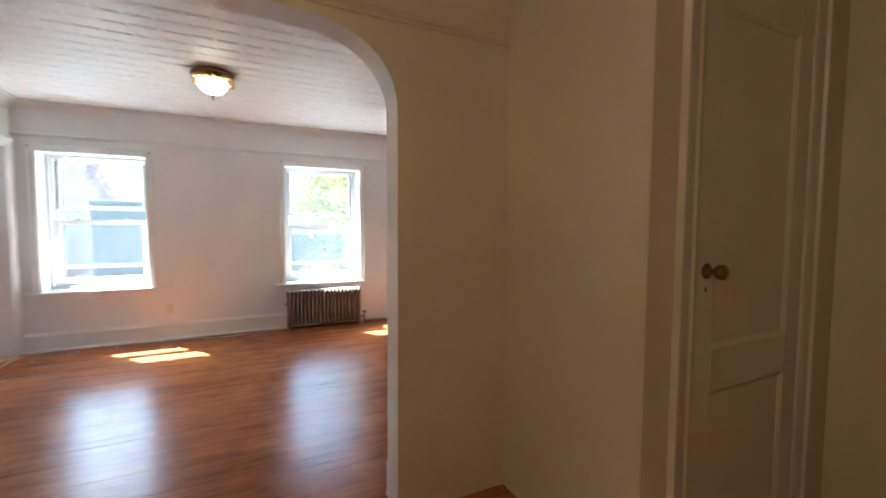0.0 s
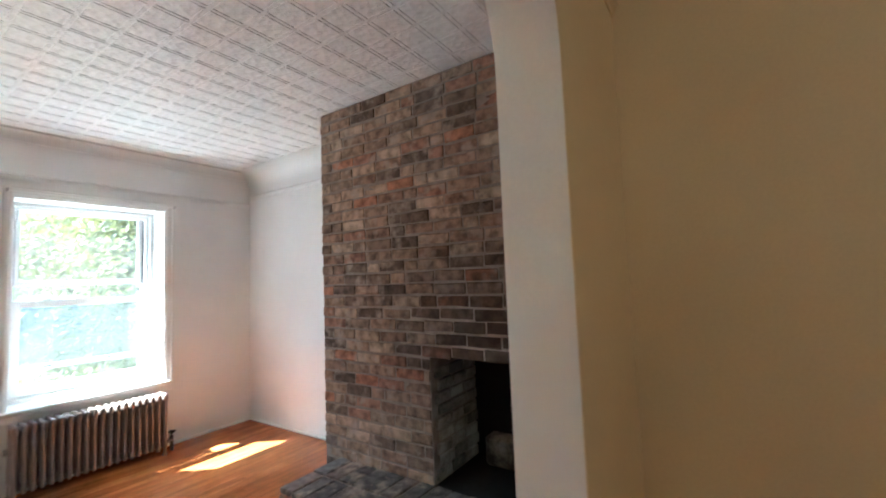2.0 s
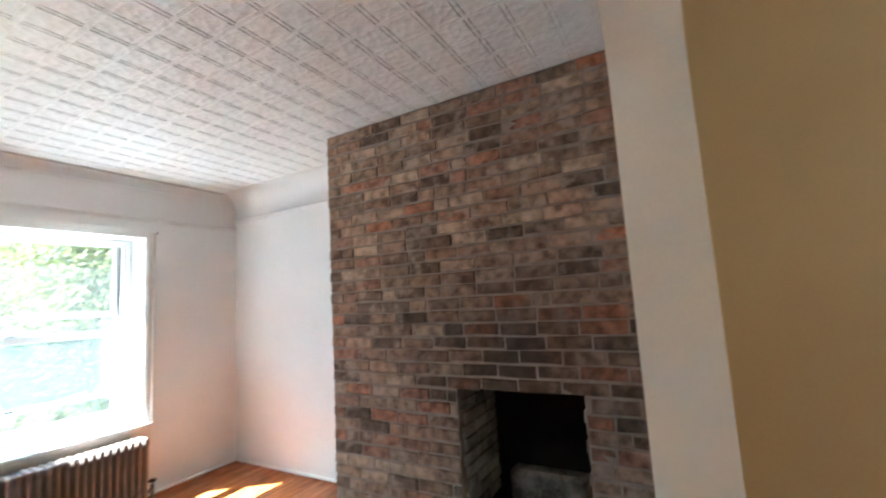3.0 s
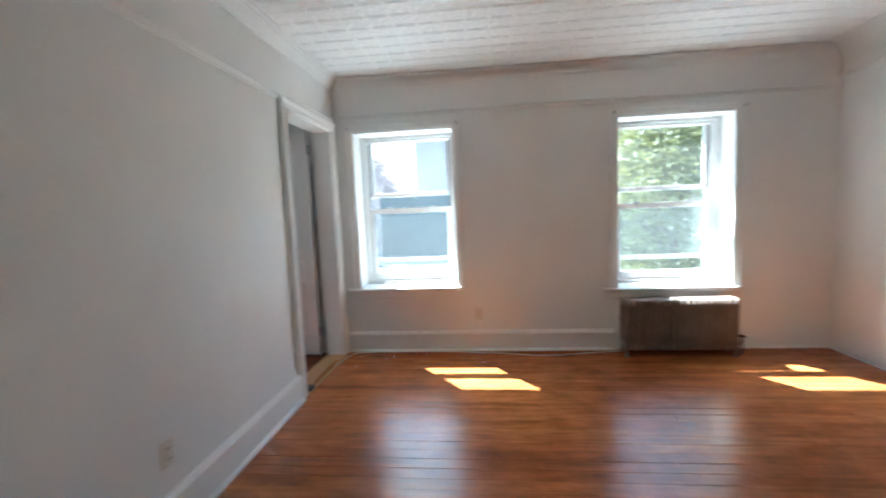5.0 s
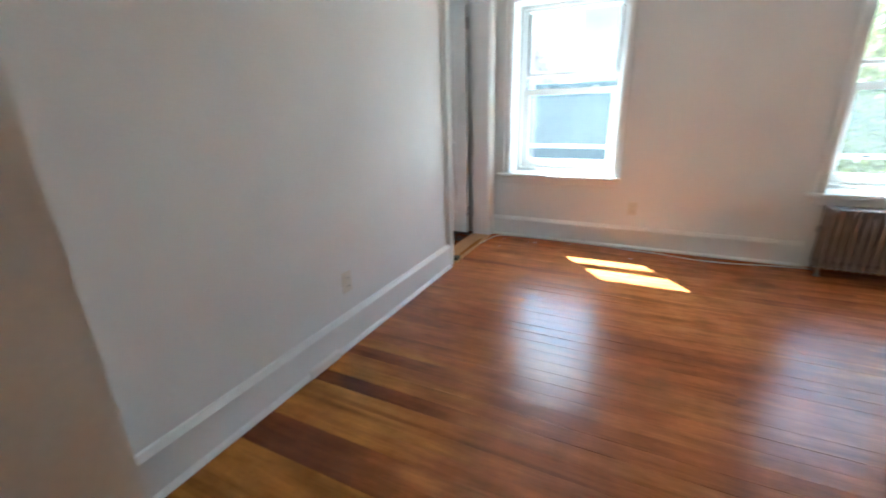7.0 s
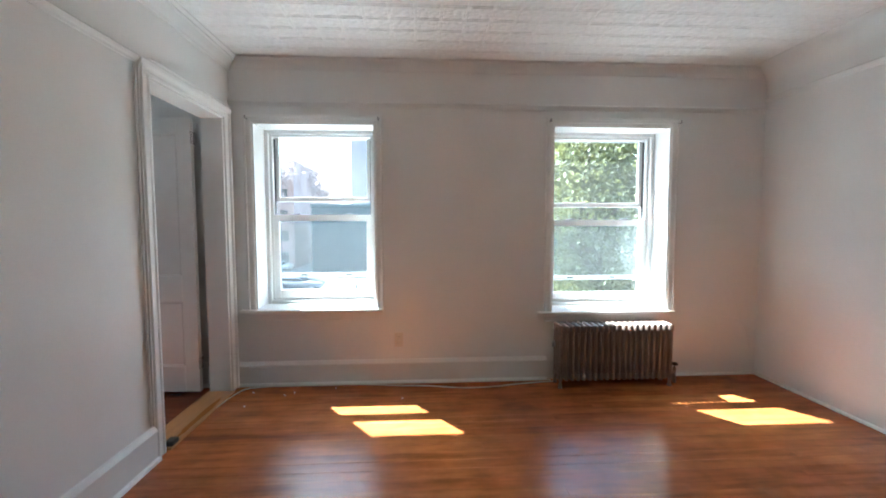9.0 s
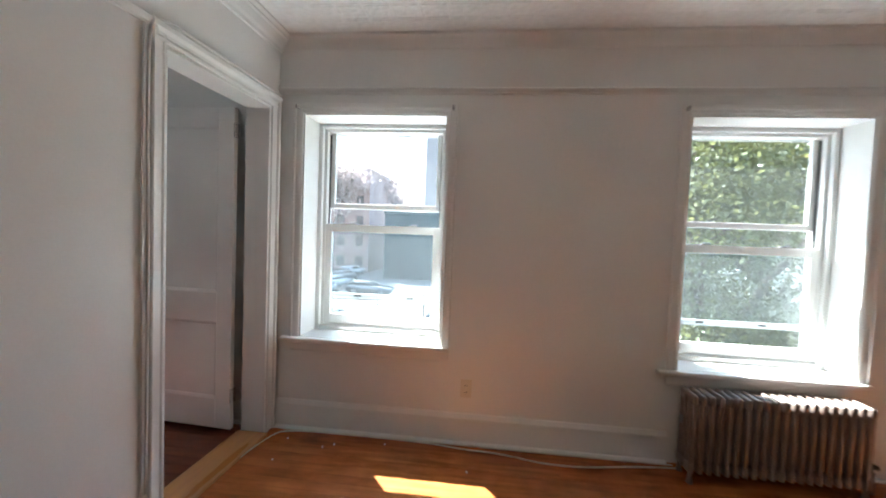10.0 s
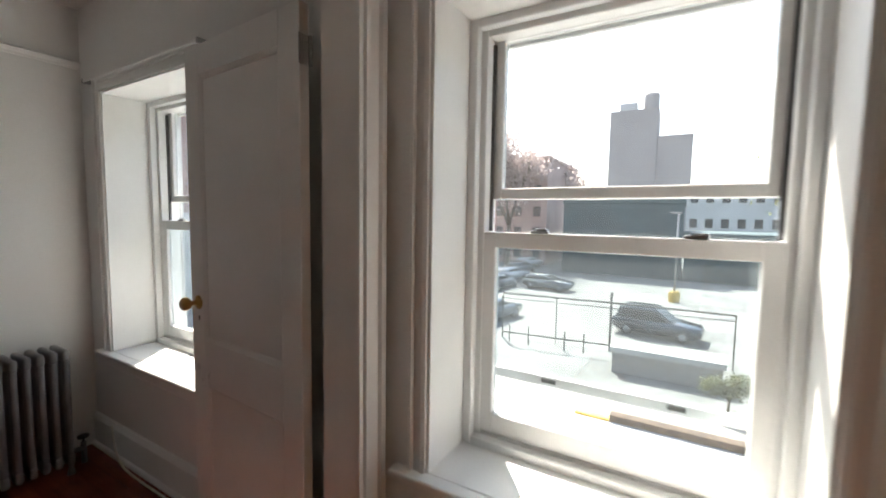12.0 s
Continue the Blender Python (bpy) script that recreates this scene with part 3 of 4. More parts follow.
def window(name, w, label):
    x0, x1, z0, z1 = w
    win = empty(name, label, "window", ((x0 + x1) / 2, YW, z0), kind="structure")
    win.matrix_world = Matrix.Identity(4)
    ci = casing_frame(x0, x1, z0 + 0.0, z1, 0.058, 0.022, YW)
    for bmc in ci:
        part("casing", bmc, TRIM, win)
    # deep reveal linings
    t = 0.012
    part("jamb_lining", box(x0, x0 + t, YW - 0.004, 7.0, z0, z1, 0.002), TRIM, win)
    part("jamb_lining", box(x1 - t, x1, YW - 0.004, 7.0, z0, z1, 0.002), TRIM, win)
    part("head_lining", box(x0 + t, x1 - t, YW - 0.004, 7.0, z1 - t, z1, 0.002), TRIM, win)
    # stool and apron
    stool = part("window_sill", box(x0 - 0.115, x1 + 0.055, YW - 0.05, YW + 0.002, z0 - 0.026, z0, 0.008, seg=3), TRIM, win, "deep white painted window sill")
    part("sill_board", box(x0, x1, YW - 0.0, 7.02, z0 - 0.026, z0 - 0.0005, 0.001), TRIM, stool)
    part("apron", moulding([(0, 0), (0.010, 0), (0.014, 0.012), (0.014, 0.055), (0.02, 0.066), (0, 0.066)], (x0 - 0.055, YW, z0 - 0.092), (x1 + 0.055, YW, z0 - 0.092), side=(0, -1, 0)), WALL, win)
    # the fixed outer frame, stepped
    f0, f1 = x0 + 0.012, x1 - 0.012
    for st, (d0, d1) in enumerate(((6.985, 7.02), (7.02, 7.112), (7.112, 7.134))):
        wd = (0.030, 0.052, 0.034)[st]
        fr = part("frame_stile", box(f0, f0 + wd, d0, d1, z0, z1 - 0.012, 0.003), VINYL, win)
        part("frame_stile", box(f1 - wd, f1, d0, d1, z0, z1 - 0.012, 0.003), VINYL, win)
        part("frame_head", box(f0 + wd, f1 - wd, d0, d1, z1 - 0.012 - wd * 0.9, z1 - 0.012, 0.003), VINYL, win)
        part("frame_sill", box(f0 + wd, f1 - wd, d0, d1, z0 - 0.01, z0 + wd * 0.35 + 0.02, 0.003), VINYL, win)
    gx0, gx1 = f0 + 0.05, f1 - 0.05
    zm = z0 + 0.745
    lower = sash(win, "lower_sash", gx0 - 0.018, gx1 + 0.018, z0 + 0.04, zm, 7.022, 0.062, 0.052, 0.07, HAZEPANE, VINYL, "white vinyl lower sash with dusty glass")
    upper = sash(win, "upper_sash", gx0, gx1, zm + 0.112, z1 - 0.026, 7.075, 0.040, 0.034, 0.038, PANE, VINYL, "white vinyl upper sash")
    # the outer storm window with its rails
    storm = part("storm_rail", box(f0 + 0.03, f1 - 0.03, 7.135, 7.16, z0 + 0.205, z0 + 0.24, 0.003), ALU, win, "aluminium storm window rail")
    part("latch", box((f0 + f1) / 2 - 0.22, (f0 + f1) / 2 - 0.17, 7.125, 7.136, z0 + 0.22, z0 + 0.235, 0.002), BLACK, storm)
    part("latch", box((f0 + f1) / 2 + 0.17, (f0 + f1) / 2 + 0.22, 7.125, 7.136, z0 + 0.22, z0 + 0.235, 0.002), BLACK, storm)
    pn = part("storm_pane", box(f0 + 0.04, f1 - 0.04, 7.146, 7.149, z0 + 0.24, zm + 0.15), HAZEPANE, win)
    pn.visible_shadow = False
    part("storm_stile", box(f0, f0 + 0.03, 7.136, 7.160, z0, z1 - 0.012, 0.003), ALU, win)
    part("storm_stile", box(f1 - 0.03, f1, 7.136, 7.160, z0, z1 - 0.012, 0.003), ALU, win)
    part("storm_head", box(f0 + 0.03, f1 - 0.03, 7.138, 7.160, z1 - 0.06, z1 - 0.012, 0.003), ALU, win)
    # ledge added out of sight: it blocks the sun for the floor patches' near edge
    part("lintel", box(x0 - 0.12, x1 + 0.12, YOUT + 0.001, 7.252, z1, z1 + 0.2, 0.006), STONE_SILL, win, "unseen stone lintel added outside to trim the sun patches")
    # dark slots of the sash tracks and the sash locks
    part("track", box(gx0 - 0.003, gx0 + 0.012, 7.060, 7.073, zm + 0.002, z1 - 0.07, 0.002), TRACK, win, "dark sash track")
    part("track", box(gx1 - 0.012, gx1 + 0.003, 7.060, 7.073, zm + 0.002, z1 - 0.07, 0.002), TRACK, win)
    for cx in (gx0 + 0.19, gx1 - 0.19):
        lk = box(cx - 0.03, cx + 0.03, 7.028, 7.052, zm, zm + 0.009, 0.003)
        box(cx - 0.012, cx + 0.03, 7.026, 7.040, zm + 0.009, zm + 0.016, 0.003, lk)
        part("sash_lock", lk, STEEL, lower, "small metal sash lock")
    return win


window("window_1", W1, "white double-hung sash window over the street, closed")
window("window_2", W2, "white double-hung sash window facing trees, closed")
window("window_3", W3, "white double-hung sash window of the next room, closed")


def curtain_rod(x0, x1, z, label):
    r = empty("curtain_rod", label, "curtain rod", ((x0 + x1) / 2, YW - 0.02, z), "curtain rods")
    r.matrix_world = pose((x0 + x1) / 2, YW - 0.045, z)
    h = (x1 - x0) / 2
    bm = box(-h, h, -0.004, 0.004, -0.009, 0.009, 0.003)
    part("rod", bm, TRIM, r)
    for s in (-1, 1):
        part("bracket", box(s * h - 0.006, s * h + 0.006, -0.006, 0.0445, -0.012, 0.012, 0.003), STEEL, r)
    return r


curtain_rod(W1[0] - 0.03, W1[1] + 0.03, W1[3] + 0.03, "thin white flat curtain rod above the window")
curtain_rod(W2[0] - 0.03, W2[1] + 0.05, W2[3] + 0.03, "thin white flat curtain rod above the window")
curtain_rod(W3[0] - 0.09, W3[1] + 0.05, W3[3] + 0.055, "thin white flat curtain rod above the window")

# ---- the doorway to the next room ----
d0, d1, dz = DOOR
dw = empty("door_1", "white painted doorway casing with a stepped head", "doorway", (XL, d0, 0), kind="structure")
dw.matrix_world = Matrix.Identity(4)
cas = [(0, 0), (0, 0.014), (0.014, 0.016), (0.020, 0.010), (0.055, 0.012), (0.060, 0.024), (0.078, 0.026), (0.082, 0.02), (0.082, 0)]
for xx, s in ((XL, 1), (XL2, -1)):
    part("casing", moulding(cas, (xx, d0, 0), (xx, d0, dz + 0.06), up=(s, 0, 0), side=(0, -1, 0)), TRIM, dw)
    part("casing", moulding(cas, (xx, d1, 0), (xx, d1, dz + 0.06), up=(s, 0, 0), side=(0, 1, 0)), TRIM, dw)
head = [(0, 0), (0.014, 0), (0.018, 0.012), (0.012, 0.02), (0.016, 0.034), (0.028, 0.048), (0.032, 0.066), (0.022, 0.075), (0, 0.078)]
part("head_casing", moulding(head, (XL, d0 - 0.082, dz), (XL, min(d1 + 0.082, YW - 0.002), dz), side=(1, 0, 0)), TRIM, dw)
part("jamb", box(XL2 - 0.002, XL + 0.002, d0 - 0.001, d0 + 0.018, 0, dz, 0.002), TRIM, dw)
part("jamb", box(XL2 - 0.002, XL + 0.002, d1 - 0.018, d1 + 0.001, 0, dz, 0.002), TRIM, dw)
part("head_jamb", box(XL2 - 0.002, XL + 0.002, d0 + 0.018, d1 - 0.018, dz - 0.018, dz, 0.002), TRIM, dw)
part("threshold", box(XL2 - 0.02, XL + 0.03, d0 + 0.018, d1 - 0.018, -0.012, 0.012, 0.006, seg=2), SADDLE, dw, "honey-coloured wooden saddle")


def panel_door(name, width, height, label, paint, knob_mat, knob_z, panels, swing, place, knob_label, hinge_zs=(0.18, 1.85), plate=False):
    """A two-panel door whose hinge edge stands at place; it runs along its own +x, both faces panelled."""
    d = empty(name, label, "door")
    d.matrix_world = pose(*place, 0, 0, swing)
    t, st = 0.036, 0.105
    zs = [0.008] + [z for p in panels for z in p] + [height]
    part("stile", box(0, st, -t / 2, t / 2, 0.008, height, 0.002), paint, d)
    part("stile", box(width - st, width, -t / 2, t / 2, 0.008, height, 0.002), paint, d)
    for i in range(0, len(zs), 2):
        part("rail", box(st, width - st, -t / 2, t / 2, zs[i], zs[i + 1], 0.002), paint, d)
    for a, b in panels:
        pm = box(st, width - st, -0.008, 0.008, a, b)
        for s in (-1, 1):
            bead = [(0, 0), (0.016, 0), (0.013, 0.004), (0.004, 0.008), (0, 0.009)]
            e = s * 0.008
            for p0, p1, sd in (((st, e, a), (width - st, e, a), (0, 0, 1)), ((st, e, b), (width - st, e, b), (0, 0, -1)), ((st, e, a), (st, e, b), (1, 0, 0)), ((width - st, e, a), (width - st, e, b), (-1, 0, 0))):
                moulding(bead, p0, p1, pm, up=(0, s, 0), side=sd)
        part("panel", pm, paint, d)
    kx = width - 0.06
    for s in (-1, 1):
        m = pose(kx, s * t / 2, knob_z, -90 * s, 0, 0)
        kn = part("door_knob", lathe([(0.0, 0.0), (0.028, 0.0), (0.029, 0.004), (0.022, 0.009), (0.010, 0.012), (0.010, 0.030), (0.020, 0.036), (0.027, 0.046), (0.027, 0.058), (0.020, 0.066), (0.0, 0.067)], 24, m), knob_mat, d, knob_label, True)
        part("keyhole", box(kx - 0.004, kx + 0.004, s * t / 2 - 0.0015, s * t / 2 + 0.0015, knob_z - 0.075, knob_z - 0.055, 0.001), BLACK, d)
    for z in hinge_zs:
        hb = rod((-0.004, -t / 2 - 0.004, z), (-0.004, -t / 2 - 0.004, z + 0.09), 0.006, 8)
        box(0.0, 0.003, -t / 2, t / 2, z, z + 0.09, 0, hb)
        part("hinge", hb, STEEL, d, "painted metal hinge")
    return d


panel_door("interior_door", 0.725, 2.035, "white painted two-panel wooden door standing open", TRIM, BRASS, 1.03, [(0.20, 0.69), (0.88, 1.92)], 176, (XL2 - 0.058, d1 - 0.032, 0.012), "round brass knob")
panel_door("closet_door", CD[1] - CD[0] - 0.008, CD[2] - 0.008, "closed cream two-panel closet door in the dim entry", HALL_TRIM, DARKBRASS, 1.167, [(0.16, 0.72), (0.88, 2.09)], 180, (CD[1] - 0.004, YE + 0.012, 0), "tarnished round brass knob", (0.2, 1.83))
cw = empty("door_2", "cream painted closet door casing", "doorway", kind="structure")
hc = [(0, 0), (0, 0.014), (0.02, 0.018), (0.03, 0.012), (0.075, 0.014), (0.08, 0.026), (0.098, 0.026), (0.1, 0)]
part("casing", moulding(hc, (CD[0], YE, 0), (CD[0], YE, CD[2] + 0.1), up=(0, -1, 0), side=(-1, 0, 0)), HALL_TRIM, cw)
part("casing", moulding(hc, (CD[1], YE, 0), (CD[1], YE, CD[2] + 0.1), up=(0, -1, 0), side=(1, 0, 0)), HALL_TRIM, cw)
part("casing", moulding(hc, (CD[0], YE, CD[2]), (CD[1], YE, CD[2]), up=(0, -1, 0), side=(0, 0, 1)), HALL_TRIM, cw)


# ---- radiators ----
def radiator(label, sections, pitch, depth, height, mat, m, columns=4):
    """A cast-iron column radiator along its own +x, back to +y, resting on feet."""
    r = empty("radiator", label, "radiator")
    r.matrix_world = m
    for i in range(sections):
        bm = bmesh.new()
        cx = pitch * (i + 0.5)
        w = pitch * 0.32
        for c in range(columns):
            cy = depth * (c + 0.5) / columns
            prof = [(w * 0.7, 0.09), (w, 0.12), (w, height - 0.07), (w * 0.75, height - 0.035)]
            lathe(prof, 8, Matrix.Translation((cx, cy, 0)), bm)
        for z0, z1 in ((0.055, 0.115), (height - 0.06, height - 0.002)):
            box(cx - pitch * 0.33, cx + pitch * 0.33, 0.004, depth - 0.004, z0, z1, 0.012, bm, seg=2)
        hub = [(0.022, -pitch * 0.5), (0.022, pitch * 0.5)]
        for z in (0.085, height - 0.04):
            lathe(hub, 10, Matrix.Translation((cx, depth / 2, z)) @ pose(0, 0, 0, 0, 90, 0), bm)
        sec = part("section", bm, mat, r, "", True)
        if i in (0, sections - 1):
            for cy in (depth * 0.14, depth * 0.86):
                part("foot", lathe([(0.018, 0), (0.014, 0.02), (0.011, 0.05), (0.016, 0.075)], 10, Matrix.Translation((cx, cy, 0))), mat, sec, "", True)
    L = sections * pitch
    vp = rod((L - 0.01, depth / 2, 0.085), (L + 0.055, depth / 2, 0.085), 0.014)
    rod((L + 0.055, depth / 2, 0.0), (L + 0.055, depth / 2, 0.12), 0.013, 10, vp)
    part("valve_pipe", vp, mat, r, "", True)
    part("valve_handle", lathe([(0.004, 0.12), (0.006, 0.14), (0.026, 0.145), (0.028, 0.153), (0.02, 0.16), (0.0, 0.162)], 14, Matrix.Translation((L + 0.055, depth / 2, 0))), BLACK, r, "dark round valve handle", True)
    part("air_vent", lathe([(0.006, 0), (0.012, 0.006), (0.012, 0.04), (0.0, 0.05)], 10, Matrix.Translation((-0.012, depth / 2, height * 0.62))), STEEL, r, "small air vent", True)
    return r


radiator("brown painted cast-iron column radiator under the window", 20, 0.0463, 0.175, 0.495, RADIATOR, pose(0.0, 6.545, 0))
radiator("grey painted cast-iron column radiator against the wall", 16, 0.05, 0.20, 0.68, GREYRAD, pose(XB + 0.29, 5.78, 0, 0, 0, 90))

# ---- ceiling lamps ----
lamp = empty("ceiling_lamp", "lit glass bowl ceiling lamp with an antique brass rim", "ceiling lamp", (-0.67, 5.07, ZC))
lamp.scale = (1.0, 1.0, 1.08)
part("canopy", lathe([(0.0, 0.0), (0.135, 0.0), (0.150, -0.010), (0.160, -0.026), (0.152, -0.040), (0.136, -0.046), (0.0, -0.046)], 36), DARKBRASS, lamp, "antique brass canopy", True)
part("rim", lathe([(0.104, -0.046), (0.152, -0.042), (0.158, -0.050), (0.140, -0.058), (0.118, -0.072), (0.104, -0.066)], 36), BRASS, lamp, "brass rim", True)
bowl = [(0.112 * math.cos(a), -0.066 - 0.095 * math.sin(a)) for a in [i * math.pi / 2 / 9 for i in range(9)]] + [(0.008, -0.162)]
part("shade", lathe(bowl, 40), SHADE, lamp, "frosted cream glass bowl, lit", True)
part("finial", lathe([(0.0, -0.160), (0.012, -0.162), (0.016, -0.170), (0.008, -0.178), (0.012, -0.188), (0.006, -0.200), (0.0, -0.204)], 14), BRASS, lamp, "", True)
for i in range(3):
    a = i * math.tau / 3 + 0.5
    c = part("clip", lathe([(0.0, -0.080), (0.012, -0.078), (0.014, -0.05), (0.006, -0.036), (0, -0.034)], 10, Matrix.Translation((0.158 * math.cos(a), 0.158 * math.sin(a), 0))), BRASS, lamp, "brass bowl clip", True)
# unseen lamp, added out of view to give the entry hall its warm light
unseen_hall_lamp = empty("unseen_entry_lamp", "warm globe lamp added on the entry hall ceiling, out of view", "ceiling lamp", (-1.5, 0.9, ZC))
part("canopy", lathe([(0.0, 0.0), (0.07, 0.0), (0.075, -0.012), (0.05, -0.035), (0.0, -0.035)], 24), BRASS, unseen_hall_lamp, "", True)
part("globe", lathe([(0.0, -0.215), (0.05, -0.205), (0.085, -0.17), (0.095, -0.125), (0.085, -0.08), (0.05, -0.045), (0.045, -0.034), (0, -0.034)], 28), GLOBE, unseen_hall_lamp, "warm frosted glass globe", True)

# ---- fireplace ----
CX = 1.215                     # the chimney's face
CY0, CY1 = YA1 + 0.002, 4.955
FB = (3.40, 4.065, 0.925)     # the fire opening: from, to, top
HX, HY1, HZ = 0.755, 4.81, 0.225
chim = empty("fireplace", "tall rough brick chimney breast with a sooty open firebox", "fireplace")
for yy0, yy1, zz0 in ((FB[1], CY1 - 0.006, 0), (CY0, FB[0], 0), (FB[0], FB[1], FB[2])):
    part("mortar", box(CX + 0.001, XR - 0.002, yy0, yy1, zz0, ZC), MORTAR, chim, "grey mortar")
FD = 0.46
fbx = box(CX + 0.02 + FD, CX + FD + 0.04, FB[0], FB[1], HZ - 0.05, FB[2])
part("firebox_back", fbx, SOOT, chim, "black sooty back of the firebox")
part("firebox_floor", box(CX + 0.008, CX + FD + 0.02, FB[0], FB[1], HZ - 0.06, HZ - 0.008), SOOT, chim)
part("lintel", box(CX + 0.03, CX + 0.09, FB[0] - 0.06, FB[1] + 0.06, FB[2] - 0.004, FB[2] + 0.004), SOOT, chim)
part("ash_ledge", box(CX + FD - 0.10, CX + FD + 0.018, FB[0] + 0.1, FB[1] - 0.12, HZ - 0.01, HZ + 0.17, 0.02), material("ashy_firebrick", (0.07, 0.06, 0.052), (0.34, 0.295, 0.25), 0.95, 9, 60, 0.02), chim, "grey ashy brick ledge")


def brick_mesh(name, lx, ly, lz, mat, seed):
    """One worn brick, its front to -x, with dented edges."""
    rnd = random.Random(seed)
    bm = box(-lx / 2, lx / 2, -ly / 2, ly / 2, -lz / 2, lz / 2, 0.005)
    for v in bm.verts:
        v.co += Vector((rnd.uniform(-0.0025, 0.0025), rnd.uniform(-0.004, 0.004), rnd.uniform(-0.003, 0.003)))
    me = bpy.data.meshes.new(name)
    bmesh.ops.recalc_face_normals(bm, faces=bm.faces)
    bm.to_mesh(me)
    bm.free()
    me.materials.append(mat)
    return me


def lay(me, parent, place, scale=(1, 1, 1), turn=(0, 0, 0)):
    ob = new("brick", me)
    ob.matrix_world = Matrix.LocRotScale(place, Euler([radians(a) for a in turn]), scale)
    ob.parent = parent
    return ob


rng = random.Random(11)
COURSE, BL, JOINT = ZC / 36, 0.208, 0.011
stretchers = [brick_mesh("brick", 0.09, 1.0, COURSE - JOINT, BRICK, 40 + i) for i in range(6)]
for me in stretchers:
    for v in me.vertices:
        v.co.y *= BL - JOINT
rows = 36
for r in range(rows):
    z = (r + 0.5) * COURSE
    edges = [CY1]
    y = CY1 - (BL if r % 2 else BL / 2) - rng.uniform(-0.012, 0.012)
    while y > CY0 + 0.05:
        edges.append(y)
        y -= BL * (0.5 if rng.random() < 0.10 else 1) + rng.uniform(-0.012, 0.012)
    edges.append(CY0)
    inside = z - COURSE / 2 < FB[2] - 0.02
    spans = []
    for a, b in zip(edges, edges[1:]):
        if not inside:
            spans.append((a, b))
            continue
        if b >= FB[1] - 0.001 or a <= FB[0] + 0.001:
            spans.append((a, b))
        else:
            if a > FB[1] + 0.03:
                spans.append((a, FB[1]))
            if b < FB[0] - 0.03:
                spans.append((FB[0], b))
    for a, b in spans:
        if a - b < 0.035 or (a <= FB[1] and b >= FB[0] and inside) or (z < HZ and a < HY1 and b > CY0 + 3):
            continue
        if z + COURSE / 2 < HZ and a < HY1 - 0.05:
            continue
        L = (a - b - JOINT) / (BL - JOINT)
        if L < 0.15:
            continue
        depth_off = rng.uniform(-0.008, -0.001)
        lay(rng.choice(stretchers), chim, (CX + 0.045 + depth_off, (a + b) / 2, z + rng.uniform(-0.003, 0.003)), (1, L, rng.uniform(0.9, 1.02)), (rng.uniform(-1.2, 1.2), rng.uniform(-0.8, 0.8), rng.uniform(-1.0, 1.0)))
# firebrick lining of the two cheeks
lining = [brick_mesh("firebrick", 0.142, 0.02, COURSE - 0.008, FIREBRICK, 70 + i) for i in range(3)]
for r in range(int((FB[2] - HZ) / COURSE)):
    z = HZ + (r + 0.5) * COURSE
    for c in range(3):
        for yy in (FB[1] - 0.006, FB[0] + 0.006):
            lay(rng.choice(lining), chim, (CX + 0.10 + c * 0.15 + 0.03 * (r % 2), yy, z), (1, 1, rng.uniform(0.93, 1)), (0, rng.uniform(-0.6, 0.6), rng.uniform(-0.4, 0.4)))

hearth = empty("hearth", "raised grey sooty brick hearth in front of the firebox", "hearth")
part("mortar", box(HX + 0.007, CX - 0.001, CY0, HY1 - 0.007, 0, HZ - 0.008), MORTAR, hearth, "grey mortar")
hb_mesh = []
for i in range(4):
    hb_mesh.append(brick_mesh("hearth_brick", 0.225, 0.098, 0.05, HEARTH, 120 + i))
yy = HY1 - 0.052
while yy > CY0 + 0.05:
    for c in range(2):
        lay(rng.choice(hb_mesh), hearth, (HX + 0.116 + c * 0.233, yy, HZ - 0.025 + rng.uniform(-0.002, 0.003)), (1, 1, 1), (rng.uniform(-0.8, 0.8), rng.uniform(-0.5, 0.5), rng.uniform(-0.7, 0.7)))
    yy -= 0.108
hf_mesh = [brick_mesh("hearth_brick", 0.09, BL - JOINT, COURSE - JOINT, BRICK, 140 + i) for i in range(4)]
for r in range(3):
    z = 0.005 + (r + 0.5) * 0.0665
    y = HY1 - (BL / 2 if r % 2 else BL / 4)
    while y > CY0 + 0.08:
        lay(rng.choice(hf_mesh), hearth, (HX + 0.045, min(y, HY1 - BL / 2 + 0.0), z), (1, 1, 0.95), (rng.uniform(-0.6, 0.6), rng.uniform(-0.6, 0.6), rng.uniform(-0.6, 0.6)))
        y -= BL

# ---- small things ----
def wall_outlet(label, m, mat):
    o = empty("wall_outlet", label, "outlet", group="outlets")
    o.matrix_world = m
    part("plate", box(-0.035, 0.035, -0.006, 0.0, -0.057, 0.057, 0.003, seg=2), mat, o)
    for z in (-0.022, 0.022):
        s = part("socket", lathe([(0.0, 0), (0.0165, 0), (0.0165, 0.0025), (0.014, 0.0035), (0, 0.0035)], 18, pose(0, -0.006, z, 90, 0, 0)), mat, o)
        part("slot", box(-0.0075, -0.0045, -0.0105, -0.0085, z - 0.005, z + 0.006), BLACK, s)
        part("slot", box(0.0045, 0.0075, -0.0105, -0.0085, z - 0.005, z + 0.006), BLACK, s)
    return o


wall_outlet("ivory plastic double wall outlet above the baseboard", pose(-1.235, YW - 0.001, 0.35), PLASTIC)
wall_outlet("white plastic double wall outlet above the baseboard", pose(XL + 0.001, 4.50, 0.36, 0, 0, 90), PLASTIC)


